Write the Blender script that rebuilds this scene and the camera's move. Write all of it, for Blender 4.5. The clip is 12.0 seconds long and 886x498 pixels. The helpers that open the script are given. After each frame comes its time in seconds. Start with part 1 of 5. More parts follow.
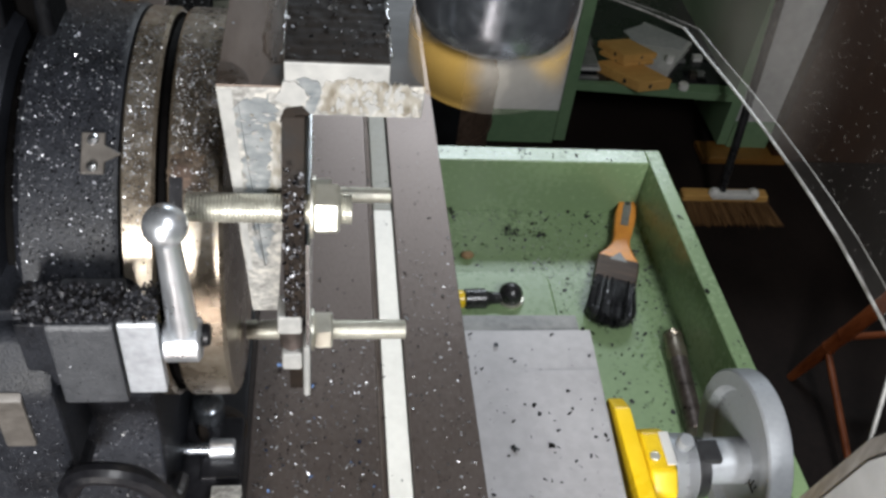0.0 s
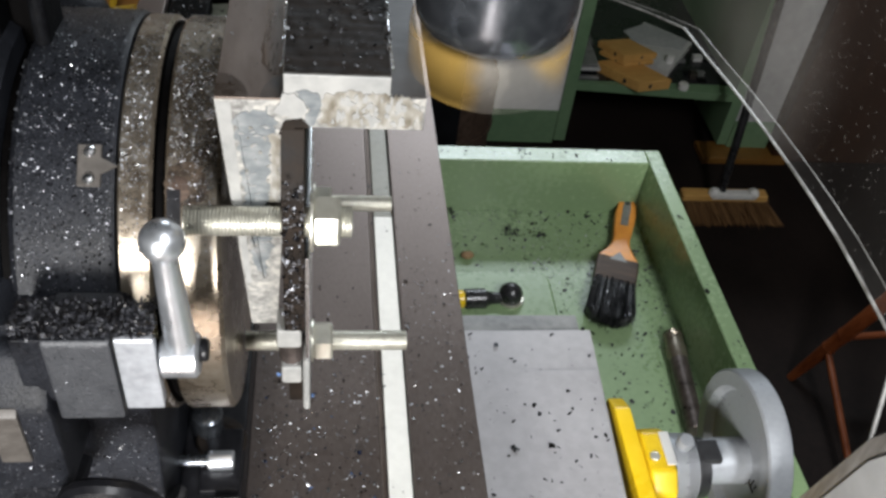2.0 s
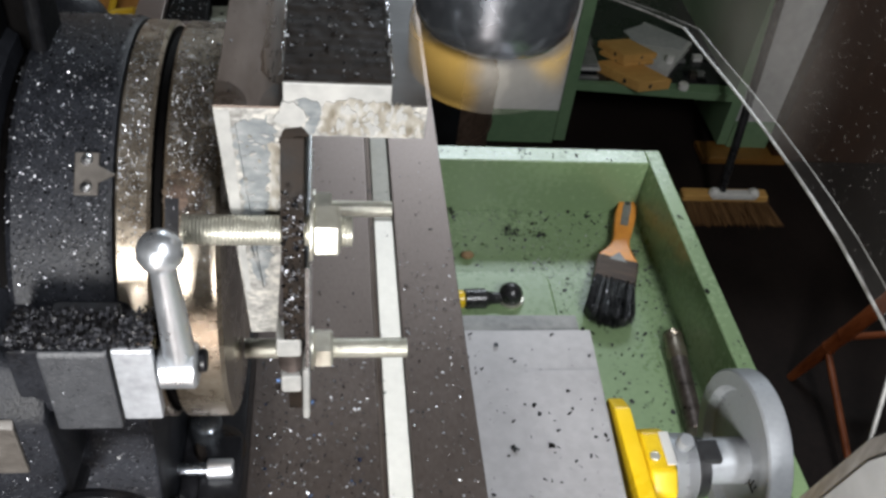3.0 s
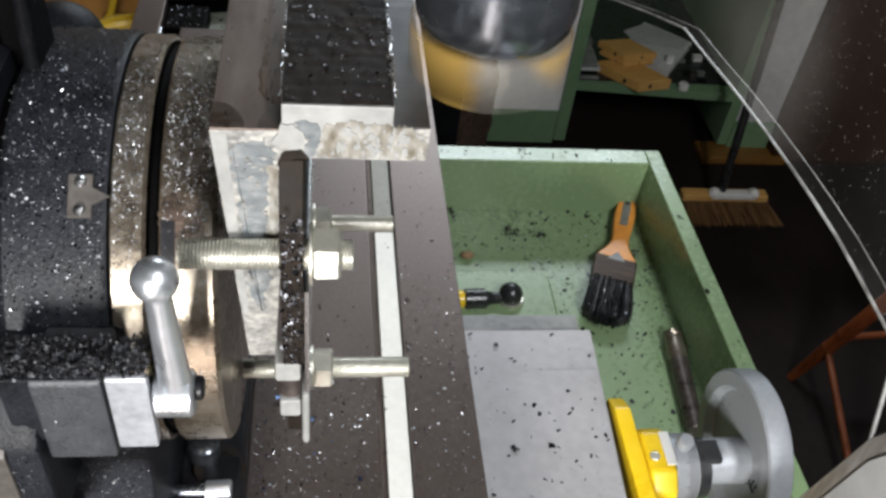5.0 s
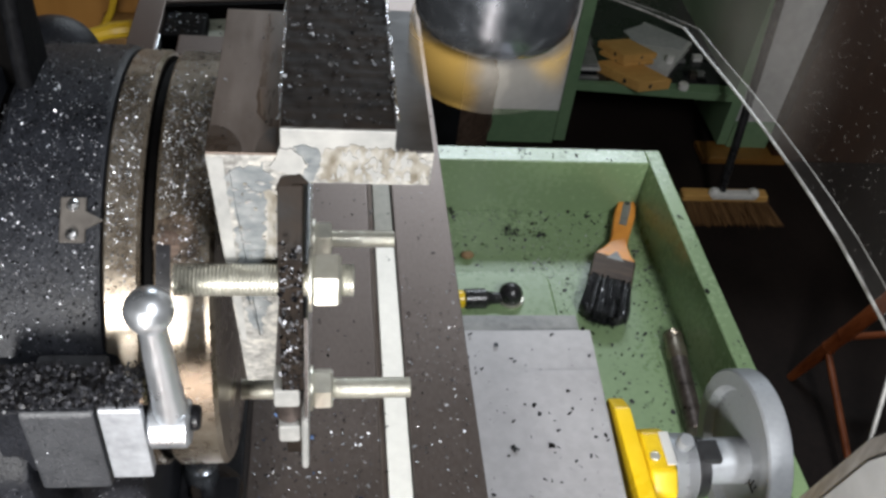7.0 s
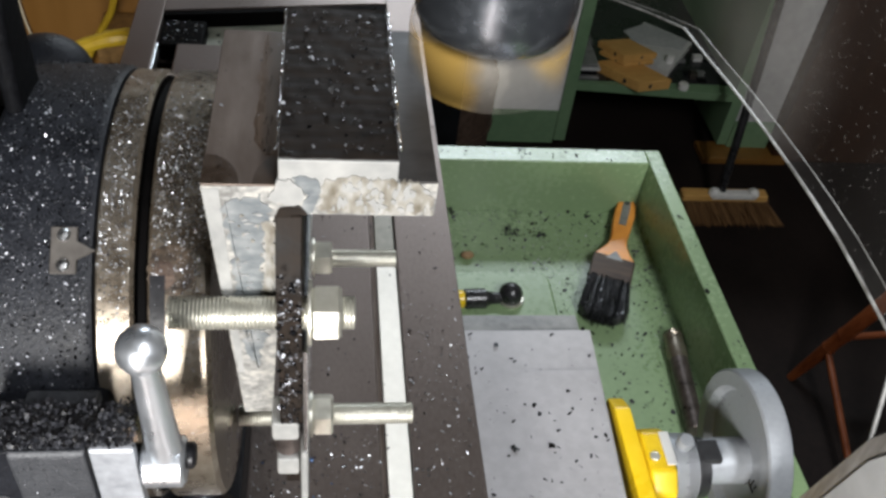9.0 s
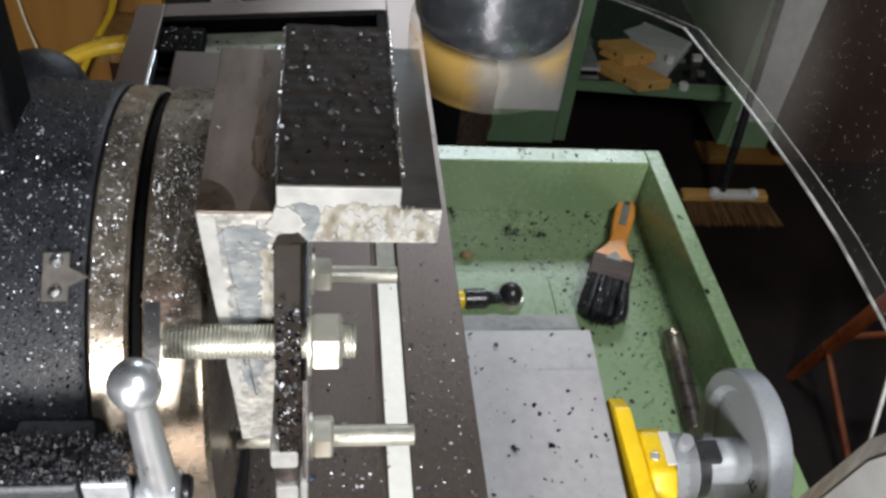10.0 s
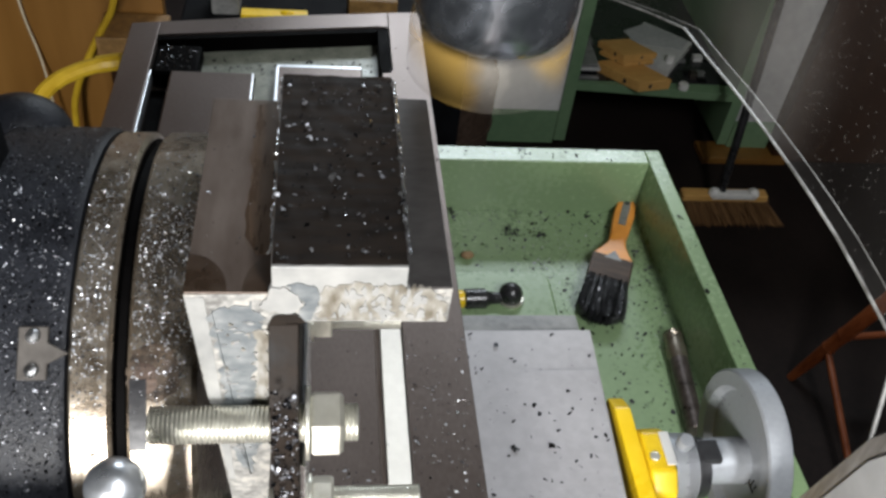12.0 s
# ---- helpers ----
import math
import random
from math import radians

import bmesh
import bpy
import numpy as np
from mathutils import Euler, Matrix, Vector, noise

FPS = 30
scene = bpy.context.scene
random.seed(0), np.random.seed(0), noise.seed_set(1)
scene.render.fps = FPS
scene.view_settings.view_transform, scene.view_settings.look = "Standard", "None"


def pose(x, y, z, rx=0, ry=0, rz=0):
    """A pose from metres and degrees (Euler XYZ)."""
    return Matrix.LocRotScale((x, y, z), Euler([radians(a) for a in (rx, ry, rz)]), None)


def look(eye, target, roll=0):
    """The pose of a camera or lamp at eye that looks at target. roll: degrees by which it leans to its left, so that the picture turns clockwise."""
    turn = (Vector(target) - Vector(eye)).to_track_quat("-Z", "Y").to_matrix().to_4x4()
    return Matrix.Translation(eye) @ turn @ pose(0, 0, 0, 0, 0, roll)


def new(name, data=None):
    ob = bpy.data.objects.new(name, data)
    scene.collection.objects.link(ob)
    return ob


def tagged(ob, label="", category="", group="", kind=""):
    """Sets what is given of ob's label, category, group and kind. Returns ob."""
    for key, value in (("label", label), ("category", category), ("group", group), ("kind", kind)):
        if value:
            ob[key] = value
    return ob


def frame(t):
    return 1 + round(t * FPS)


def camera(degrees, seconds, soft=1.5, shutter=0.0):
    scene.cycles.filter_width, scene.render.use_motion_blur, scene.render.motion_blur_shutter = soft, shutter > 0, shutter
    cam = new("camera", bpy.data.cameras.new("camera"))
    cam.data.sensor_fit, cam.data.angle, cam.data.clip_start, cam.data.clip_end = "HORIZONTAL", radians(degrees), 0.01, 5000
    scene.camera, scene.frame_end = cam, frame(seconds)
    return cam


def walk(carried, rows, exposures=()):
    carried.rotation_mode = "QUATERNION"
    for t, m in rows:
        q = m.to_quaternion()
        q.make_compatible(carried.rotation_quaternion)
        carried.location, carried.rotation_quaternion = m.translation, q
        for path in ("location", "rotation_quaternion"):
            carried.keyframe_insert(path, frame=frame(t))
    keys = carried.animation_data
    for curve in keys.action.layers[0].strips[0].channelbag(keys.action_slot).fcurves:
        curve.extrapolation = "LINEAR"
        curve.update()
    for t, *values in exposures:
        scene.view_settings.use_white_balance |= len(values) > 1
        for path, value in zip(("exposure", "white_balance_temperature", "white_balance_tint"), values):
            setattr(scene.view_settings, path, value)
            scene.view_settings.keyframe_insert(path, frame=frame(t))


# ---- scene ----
cam = camera(52.2, 12.0, soft=2.9)
EYE = pose(0, 0, 0.42) @ pose(0, 0, 0, 0, 0, -10.729) @ pose(0, 0, 0, 46.792, 0, 0) @ pose(0, 0, 0, 0, 0, 7.908)
walk(cam, [(0.0, EYE), (12.0, EYE)])

# ---------------------------------------------------------------- light
world = bpy.data.worlds.new("workshop_air")
scene.world = world
world.use_nodes = True
world.node_tree.nodes["Background"].inputs[0].default_value = (0.75, 0.82, 1.0, 1)
world.node_tree.nodes["Background"].inputs[1].default_value = 0.03
scene.view_settings.exposure = 0.0


def area_lamp(name, eye, target, width, height, watts, colour):
    data = bpy.data.lights.new(name, "AREA")
    data.shape, data.size, data.size_y, data.energy, data.color = "RECTANGLE", width, height, watts, colour
    ob = new(name, data)
    ob.matrix_basis = look(eye, target)
    return ob


# work lamp on the machine's operator side, and the tube lights under the ceiling
area_lamp("work_lamp", (-0.22, -0.72, 0.32), (0.0, 0.35, 0.12), 0.18, 0.34, 20.5, (1.0, 0.99, 0.975))
area_lamp("ceiling_tube", (0.56, -0.55, 1.48), (0.60, 1.3, -0.5), 0.2, 1.3, 44.0, (0.95, 0.97, 1.0))
area_lamp("far_panel", (0.74, 3.08, 1.56), (0.72, 2.90, 0.0), 1.45, 0.5, 58.0, (0.82, 0.91, 1.0))

# ---------------------------------------------------------------- materials


def shader(name, dark, light, rough=0.5, metal=0.0, grain=60.0, stain=6.0, bump=0.2, spread=0.15, stretch=(1, 1, 1), coat=0.0, island=0.0, detail_bump=0.0008, centre=0.5, mid=None, spec=0.5):
    """A surface between two colours: coarse stains and fine grain mix them, roughen it and give relief."""
    m = bpy.data.materials.new(name)
    m.use_nodes = True
    nt = m.node_tree
    n, l = nt.nodes, nt.links
    b = n["Principled BSDF"]
    co = n.new("ShaderNodeTexCoord")
    mp = n.new("ShaderNodeMapping")
    mp.inputs["Scale"].default_value = stretch
    l.new(co.outputs["Object"], mp.inputs["Vector"])
    big = n.new("ShaderNodeTexNoise")
    big.inputs["Scale"].default_value, big.inputs["Detail"].default_value = stain, 5
    fine = n.new("ShaderNodeTexNoise")
    fine.inputs["Scale"].default_value, fine.inputs["Detail"].default_value = grain, 6
    for t in (big, fine):
        l.new(mp.outputs[0], t.inputs["Vector"])
    mix = n.new("ShaderNodeMath")
    mix.operation = "MULTIPLY_ADD"
    l.new(big.outputs[0], mix.inputs[0])
    mix.inputs[1].default_value = 0.6
    half = n.new("ShaderNodeMath")
    half.operation = "MULTIPLY"
    l.new(fine.outputs[0], half.inputs[0])
    half.inputs[1].default_value = 0.4
    l.new(half.outputs[0], mix.inputs[2])
    last = mix
    if island:
        geo = n.new("ShaderNodeNewGeometry")
        add = n.new("ShaderNodeMath")
        add.operation = "MULTIPLY_ADD"
        l.new(geo.outputs["Random Per Island"], add.inputs[0])
        add.inputs[1].default_value = island
        l.new(mix.outputs[0], add.inputs[2])
        sub = n.new("ShaderNodeMath")
        sub.operation = "SUBTRACT"
        l.new(add.outputs[0], sub.inputs[0])
        sub.inputs[1].default_value = island / 2
        last = sub
    ramp = n.new("ShaderNodeValToRGB")
    ramp.color_ramp.elements[0].position, ramp.color_ramp.elements[1].position = centre - spread, centre + spread
    ramp.color_ramp.elements[0].color, ramp.color_ramp.elements[1].color = (*dark, 1), (*light, 1)
    if mid:
        ramp.color_ramp.elements.new(centre).color = (*mid, 1)
    l.new(last.outputs[0], ramp.inputs[0])
    l.new(ramp.outputs[0], b.inputs["Base Color"])
    ro = n.new("ShaderNodeMapRange")
    ro.inputs["To Min"].default_value, ro.inputs["To Max"].default_value = max(rough - 0.12, 0.04), min(rough + 0.12, 1)
    ro.inputs["From Min"].default_value, ro.inputs["From Max"].default_value = 0.3, 0.7
    l.new(last.outputs[0], ro.inputs["Value"])
    l.new(ro.outputs[0], b.inputs["Roughness"])
    b.inputs["Metallic"].default_value = metal
    b.inputs["Coat Weight"].default_value = coat
    b.inputs["Specular IOR Level"].default_value = spec
    if bump:
        bp = n.new("ShaderNodeBump")
        bp.inputs["Strength"].default_value, bp.inputs["Distance"].default_value = bump, detail_bump
        l.new(fine.outputs[0], bp.inputs["Height"])
        l.new(bp.outputs[0], b.inputs["Normal"])
    return m


SHADED_STRIP = shader("shaded_slot_strip", (0.16, 0.155, 0.13), (0.30, 0.295, 0.255), 0.4, 0.1, 200, 20, 0.1, 0.22)
GROUND_STEEL = shader("ground_table_steel", (0.098, 0.076, 0.066), (0.172, 0.143, 0.131), 0.36, 0.72, 500, 9, 0.06, 0.25, (1, 0.5, 1), spec=0.4)
SLOT_STRIP = shader("pale_slot_strip", (0.62, 0.61, 0.57), (0.82, 0.81, 0.76), 0.45, 0.1, 200, 14, 0.1, 0.25)
OILY_IRON = shader("oily_dark_iron", (0.006, 0.005, 0.0045), (0.020, 0.014, 0.010), 0.6, 0.0, 300, 60, 0.3, spec=0.15)
CAST_PAINT = shader("dark_grey_cast_paint", (0.0025, 0.0027, 0.0036), (0.021, 0.023, 0.029), 0.45, 0.0, 900, 40, 0.5, 0.18, spec=0.2)
# even near-black for trough walls, gutter, pad, groove, drum gap and lug slot
NEAR_BLACK = shader("near_black", (0.0006, 0.0005, 0.0005), (0.0018, 0.0015, 0.0015), 0.6, 0.0, 300, 40, 0.1, spec=0.03)
RUST_BLOT = shader("rust_brown_blot", (0.014, 0.009, 0.006), (0.085, 0.058, 0.036), 0.45, 0.4, 500, 170, 0.3, 0.14)
CAST_GREY = shader("mid_grey_cast_paint", (0.028, 0.030, 0.034), (0.058, 0.060, 0.066), 0.5, 0.1, 900, 60, 0.5, 0.18)
WORN_STEEL = shader("worn_brownish_steel", (0.135, 0.092, 0.055), (0.43, 0.385, 0.32), 0.29, 0.88, 260, 34, 0.15, 0.22)
BRIGHT_STEEL = shader("bright_turned_steel", (0.50, 0.51, 0.52), (0.72, 0.73, 0.74), 0.22, 1.0, 300, 30, 0.1, 0.2)
ZINC = shader("zinc_plated_steel", (0.56, 0.545, 0.46), (0.80, 0.785, 0.70), 0.34, 0.85, 300, 60, 0.1, 0.2)
SAWN_STEEL = shader("mottled_sawn_steel", (0.15, 0.145, 0.135), (0.40, 0.38, 0.34), 0.5, 0.15, 600, 150, 0.6, 0.12, (0.8, 1, 1.1), mid=(0.26, 0.255, 0.24))
CLEAN_STEEL = shader("clean_pale_milled_steel", (0.230, 0.233, 0.226), (0.325, 0.32, 0.305), 0.45, 0.15, 300, 60, 0.15, 0.15)
SATIN = shader("satin_zinc_steel", (0.62, 0.65, 0.69), (0.76, 0.79, 0.83), 0.34, 0.9, 300, 60, 0.0, 0.3)
MILLED_GREY = shader("grey_brushed_milled_steel", (0.026, 0.023, 0.022), (0.085, 0.080, 0.076), 0.46, 0.35, 300, 14, 0.08, 0.25, (0.6, 1.4, 1), spec=0.25)
MILLED = shader("freshly_milled_steel", (0.070, 0.049, 0.037), (0.172, 0.138, 0.118), 0.44, 0.5, 240, 40, 0.15, 0.22, (1, 0.3, 1), spec=0.3)
SCALE_STEEL = shader("black_oily_cut_steel", (0.004, 0.003, 0.0025), (0.022, 0.016, 0.012), 0.62, 0.0, 220, 90, 0.3, 0.2, (0.5, 2.5, 1), spec=0.1)
BLACK_STEEL = shader("black_oxide_steel", (0.003, 0.003, 0.004), (0.012, 0.012, 0.014), 0.35, 0.0, 300, 20, 0.2, spec=0.25)
HUB_STEEL = shader("dark_polished_cutter_steel", (0.10, 0.112, 0.128), (0.19, 0.205, 0.228), 0.24, 0.9, 200, 20, 0.05)
GREEN = shader("green_machine_enamel", (0.175, 0.255, 0.130), (0.230, 0.325, 0.170), 0.27, 0.0, 160, 7, 0.03, 0.2)
LUG_PAINT = shader("darkened_black_paint", (0.0008, 0.0008, 0.0011), (0.0045, 0.0048, 0.006), 0.7, 0.0, 500, 40, 0.4, spec=0.08)
EDGE = shader("grubby_polished_edge", (0.10, 0.09, 0.08), (0.62, 0.61, 0.59), 0.35, 0.2, 120, 26, 0.2, 0.16)
OIL_BAND = shader("thin_brown_oil", (0.040, 0.023, 0.013), (0.125, 0.082, 0.052), 0.32, 0.3, 300, 40, 0.1, 0.22, (1.5, 0.25, 1))
OIL = shader("brown_cutting_oil", (0.016, 0.009, 0.005), (0.042, 0.026, 0.016), 0.3, 0.0, 300, 60, 0.1, 0.2)
CHIPBOARD = shader("yellow_chipboard", (0.13, 0.065, 0.017), (0.30, 0.17, 0.055), 0.6, 0.0, 260, 120, 0.3, 0.2)
BENCH_GREEN = shader("dull_green_bench_paint", (0.125, 0.215, 0.118), (0.18, 0.285, 0.16), 0.42, 0.0, 60, 3, 0.1)
PLATE_GREY = shader("pale_grey_way_cover", (0.33, 0.32, 0.325), (0.46, 0.447, 0.456), 0.42, 0.2, 160, 9, 0.06, 0.2)
PLATE_DARK = shader("scuffed_grey_iron", (0.16, 0.16, 0.16), (0.30, 0.30, 0.29), 0.5, 0.3, 200, 40, 0.3)
YELLOW = shader("yellow_enamel", (0.78, 0.50, 0.01), (0.95, 0.66, 0.02), 0.35, 0.0, 120, 14, 0.1, 0.2)
HOSE_YELLOW = shader("yellow_hose_rubber", (0.36, 0.22, 0.01), (0.52, 0.35, 0.018), 0.5, 0.0, 120, 14, 0.1)
WHEEL_GREY = shader("satin_grey_enamel", (0.29, 0.305, 0.325), (0.36, 0.375, 0.40), 0.36, 0.2, 300, 12, 0.05)
BLACK_PLASTIC = shader("black_plastic", (0.01, 0.01, 0.011), (0.03, 0.03, 0.032), 0.3, 0.0, 200, 12, 0.05)
ORANGE = shader("orange_varnished_handle", (0.62, 0.22, 0.03), (0.80, 0.33, 0.06), 0.35, 0.0, 90, 16, 0.1)
BRISTLE = shader("black_wet_bristle", (0.004, 0.004, 0.005), (0.03, 0.03, 0.033), 0.35, 0.0, 500, 40, 0.6, island=0.4)
FERRULE = shader("rusty_brown_ferrule", (0.022, 0.013, 0.009), (0.115, 0.078, 0.058), 0.5, 0.1, 300, 60, 0.4, 0.2, (0.4, 4, 1), spec=0.25)
PINE = shader("yellow_pine_wood", (0.44, 0.23, 0.055), (0.68, 0.40, 0.13), 0.5, 0.0, 120, 8, 0.2, 0.2, (0.2, 1, 1))
PLY = shader("varnished_plywood", (0.115, 0.048, 0.010), (0.24, 0.118, 0.026), 0.35, 0.0, 40, 7, 0.1, 0.22, (1, 1, 0.12))
STOOL_WOOD = shader("red_brown_stool_wood", (0.090, 0.020, 0.005), (0.175, 0.045, 0.011), 0.4, 0.0, 60, 10, 0.1)
FLOOR = shader("dark_stained_floor", (0.005, 0.0036, 0.0032), (0.022, 0.0155, 0.0135), 0.75, 0.0, 60, 4, 0.3, 0.2, spec=0.12)
WALL = shader("pale_workshop_wall", (0.30, 0.28, 0.26), (0.42, 0.40, 0.37), 0.8, 0.0, 30, 2, 0.2)
WHITE_PANEL = shader("off_white_panel", (0.66, 0.65, 0.63), (0.80, 0.79, 0.77), 0.5, 0.0, 60, 4, 0.05)
GREY_CARD = shader("grey_card", (0.36, 0.36, 0.36), (0.52, 0.52, 0.51), 0.6, 0.0, 60, 8, 0.05)
STRAW = shader("straw_broom_fibre", (0.10, 0.045, 0.013), (0.21, 0.11, 0.04), 0.7, 0.0, 300, 20, 0.2, island=0.4)
WHITE_PLASTIC = shader("white_plastic", (0.62, 0.61, 0.58), (0.78, 0.77, 0.74), 0.4, 0.0, 60, 8, 0.05)
CORK = shader("brown_cork", (0.20, 0.12, 0.06), (0.32, 0.20, 0.10), 0.7, 0.0, 300, 60, 0.4)
RUST_STEEL = shader("dull_brown_steel_bar", (0.06, 0.05, 0.045), (0.16, 0.13, 0.12), 0.35, 0.7, 200, 50, 0.2)
CHIP = shader("steel_chips", (0.010, 0.010, 0.012), (0.36, 0.37, 0.40), 0.25, 0.8, 300, 200, 0.0, 0.15, island=0.9, centre=0.76)
DARK_CHIP = shader("blue_black_chips", (0.006, 0.005, 0.005), (0.045, 0.046, 0.054), 0.42, 0.4, 300, 200, 0.0, 0.25, island=0.8)
STAIN_GREY = shader("blue_grey_oil_stain", (0.075, 0.088, 0.098), (0.26, 0.265, 0.262), 0.42, 0.15, 300, 110, 0.3, 0.17, (0.8, 1, 1.4), mid=(0.15, 0.163, 0.168))
STAIN_BROWN = shader("mottled_cream_stain", (0.12, 0.103, 0.076), (0.39, 0.385, 0.37), 0.42, 0.15, 260, 120, 0.4, 0.14, (1.6, 1, 0.8), mid=(0.235, 0.22, 0.188))
DARK_WOOD = shader("dark_red_brown_wood", (0.020, 0.008, 0.004), (0.046, 0.019, 0.009), 0.5, 0.0, 40, 5, 0.1, 0.22, (1, 1, 0.12), spec=0.2)
PALE_CARD = shader("pale_grey_card", (0.50, 0.49, 0.47), (0.66, 0.65, 0.62), 0.6, 0.0, 60, 8, 0.05)
BLOCK_STEEL = shader("dull_blue_grey_steel", (0.24, 0.25, 0.27), (0.40, 0.415, 0.44), 0.4, 0.4, 400, 50, 0.15, 0.2)
GRIMY = shader("grimy_grey_plastic", (0.085, 0.072, 0.062), (0.30, 0.285, 0.265), 0.4, 0.0, 160, 26, 0.2, 0.2, (1, 3, 0.6))
STRING = shader("cream_string", (0.36, 0.30, 0.20), (0.52, 0.45, 0.33), 0.7, 0.0, 400, 60, 0.2)
BLUE_CHIP = shader("blue_tempered_chips", (0.015, 0.025, 0.06), (0.10, 0.16, 0.30), 0.3, 0.8, 300, 200, 0.0, 0.25, island=0.8)
PAD_GREY = shader("dull_brown_grey_paint", (0.050, 0.044, 0.039), (0.090, 0.081, 0.072), 0.5, 0.1, 300, 40, 0.2)
INK = shader("black_ink", (0.01, 0.01, 0.01), (0.02, 0.02, 0.02), 0.6)
GLINT = shader("bright_steel_chips", (0.10, 0.10, 0.10), (0.60, 0.62, 0.66), 0.24, 0.7, 300, 200, 0.0, 0.3, island=0.9, centre=0.64)
TROUGH = shader("pale_oily_trough", (0.10, 0.11, 0.09), (0.30, 0.31, 0.25), 0.35, 0.1, 300, 60, 0.1, 0.2)


def clear_sheet():
    m = bpy.data.materials.new("dirty_clear_sheet")
    m.use_nodes = True
    n, l = m.node_tree.nodes, m.node_tree.links
    b = n["Principled BSDF"]
    b.inputs["Base Color"].default_value = (0.5, 0.47, 0.44, 1)
    b.inputs["Roughness"].default_value = 0.25
    clear = n.new("ShaderNodeBsdfTransparent")
    co = n.new("ShaderNodeTexCoord")
    specks = n.new("ShaderNodeTexVoronoi")
    specks.inputs["Scale"].default_value = 230
    l.new(co.outputs["Object"], specks.inputs["Vector"])
    dust = n.new("ShaderNodeTexNoise")
    dust.inputs["Scale"].default_value = 9
    l.new(co.outputs["Object"], dust.inputs["Vector"])
    dot = n.new("ShaderNodeMapRange")
    dot.inputs["From Min"].default_value, dot.inputs["From Max"].default_value = 0.04, 0.12
    dot.inputs["To Min"].default_value, dot.inputs["To Max"].default_value = 0.7, 0.0
    l.new(specks.outputs["Distance"], dot.inputs["Value"])
    film = n.new("ShaderNodeMapRange")
    film.inputs["From Min"].default_value, film.inputs["From Max"].default_value = 0.35, 0.75
    film.inputs["To Min"].default_value, film.inputs["To Max"].default_value = 0.004, 0.03
    l.new(dust.outputs[0], film.inputs["Value"])
    # pale reflection haze of the sheet, painted as a round patch broken by dust
    far = n.new("ShaderNodeVectorMath")
    far.operation = "DISTANCE"
    far.inputs[1].default_value = (0.0, 0.255, 0.435)
    l.new(co.outputs["Object"], far.inputs[0])
    painted_haze = n.new("ShaderNodeMapRange")
    painted_haze.interpolation_type = "SMOOTHSTEP"
    painted_haze.inputs["From Min"].default_value, painted_haze.inputs["From Max"].default_value = 0.0, 0.10
    painted_haze.inputs["To Min"].default_value, painted_haze.inputs["To Max"].default_value = 0.34, 0.0
    l.new(far.outputs["Value"], painted_haze.inputs["Value"])
    mottled_haze = n.new("ShaderNodeMath")
    mottled_haze.operation = "MULTIPLY"
    l.new(painted_haze.outputs[0], mottled_haze.inputs[0])
    l.new(dust.outputs[0], mottled_haze.inputs[1])
    both = n.new("ShaderNodeMath")
    l.new(mottled_haze.outputs[0], both.inputs[0])
    l.new(film.outputs[0], both.inputs[1])
    add = n.new("ShaderNodeMath")
    l.new(dot.outputs[0], add.inputs[0])
    l.new(both.outputs[0], add.inputs[1])
    mix = n.new("ShaderNodeMixShader")
    l.new(add.outputs[0], mix.inputs[0])
    l.new(clear.outputs[0], mix.inputs[1])
    l.new(b.outputs[0], mix.inputs[2])
    l.new(mix.outputs[0], n["Material Output"].inputs[0])
    return m


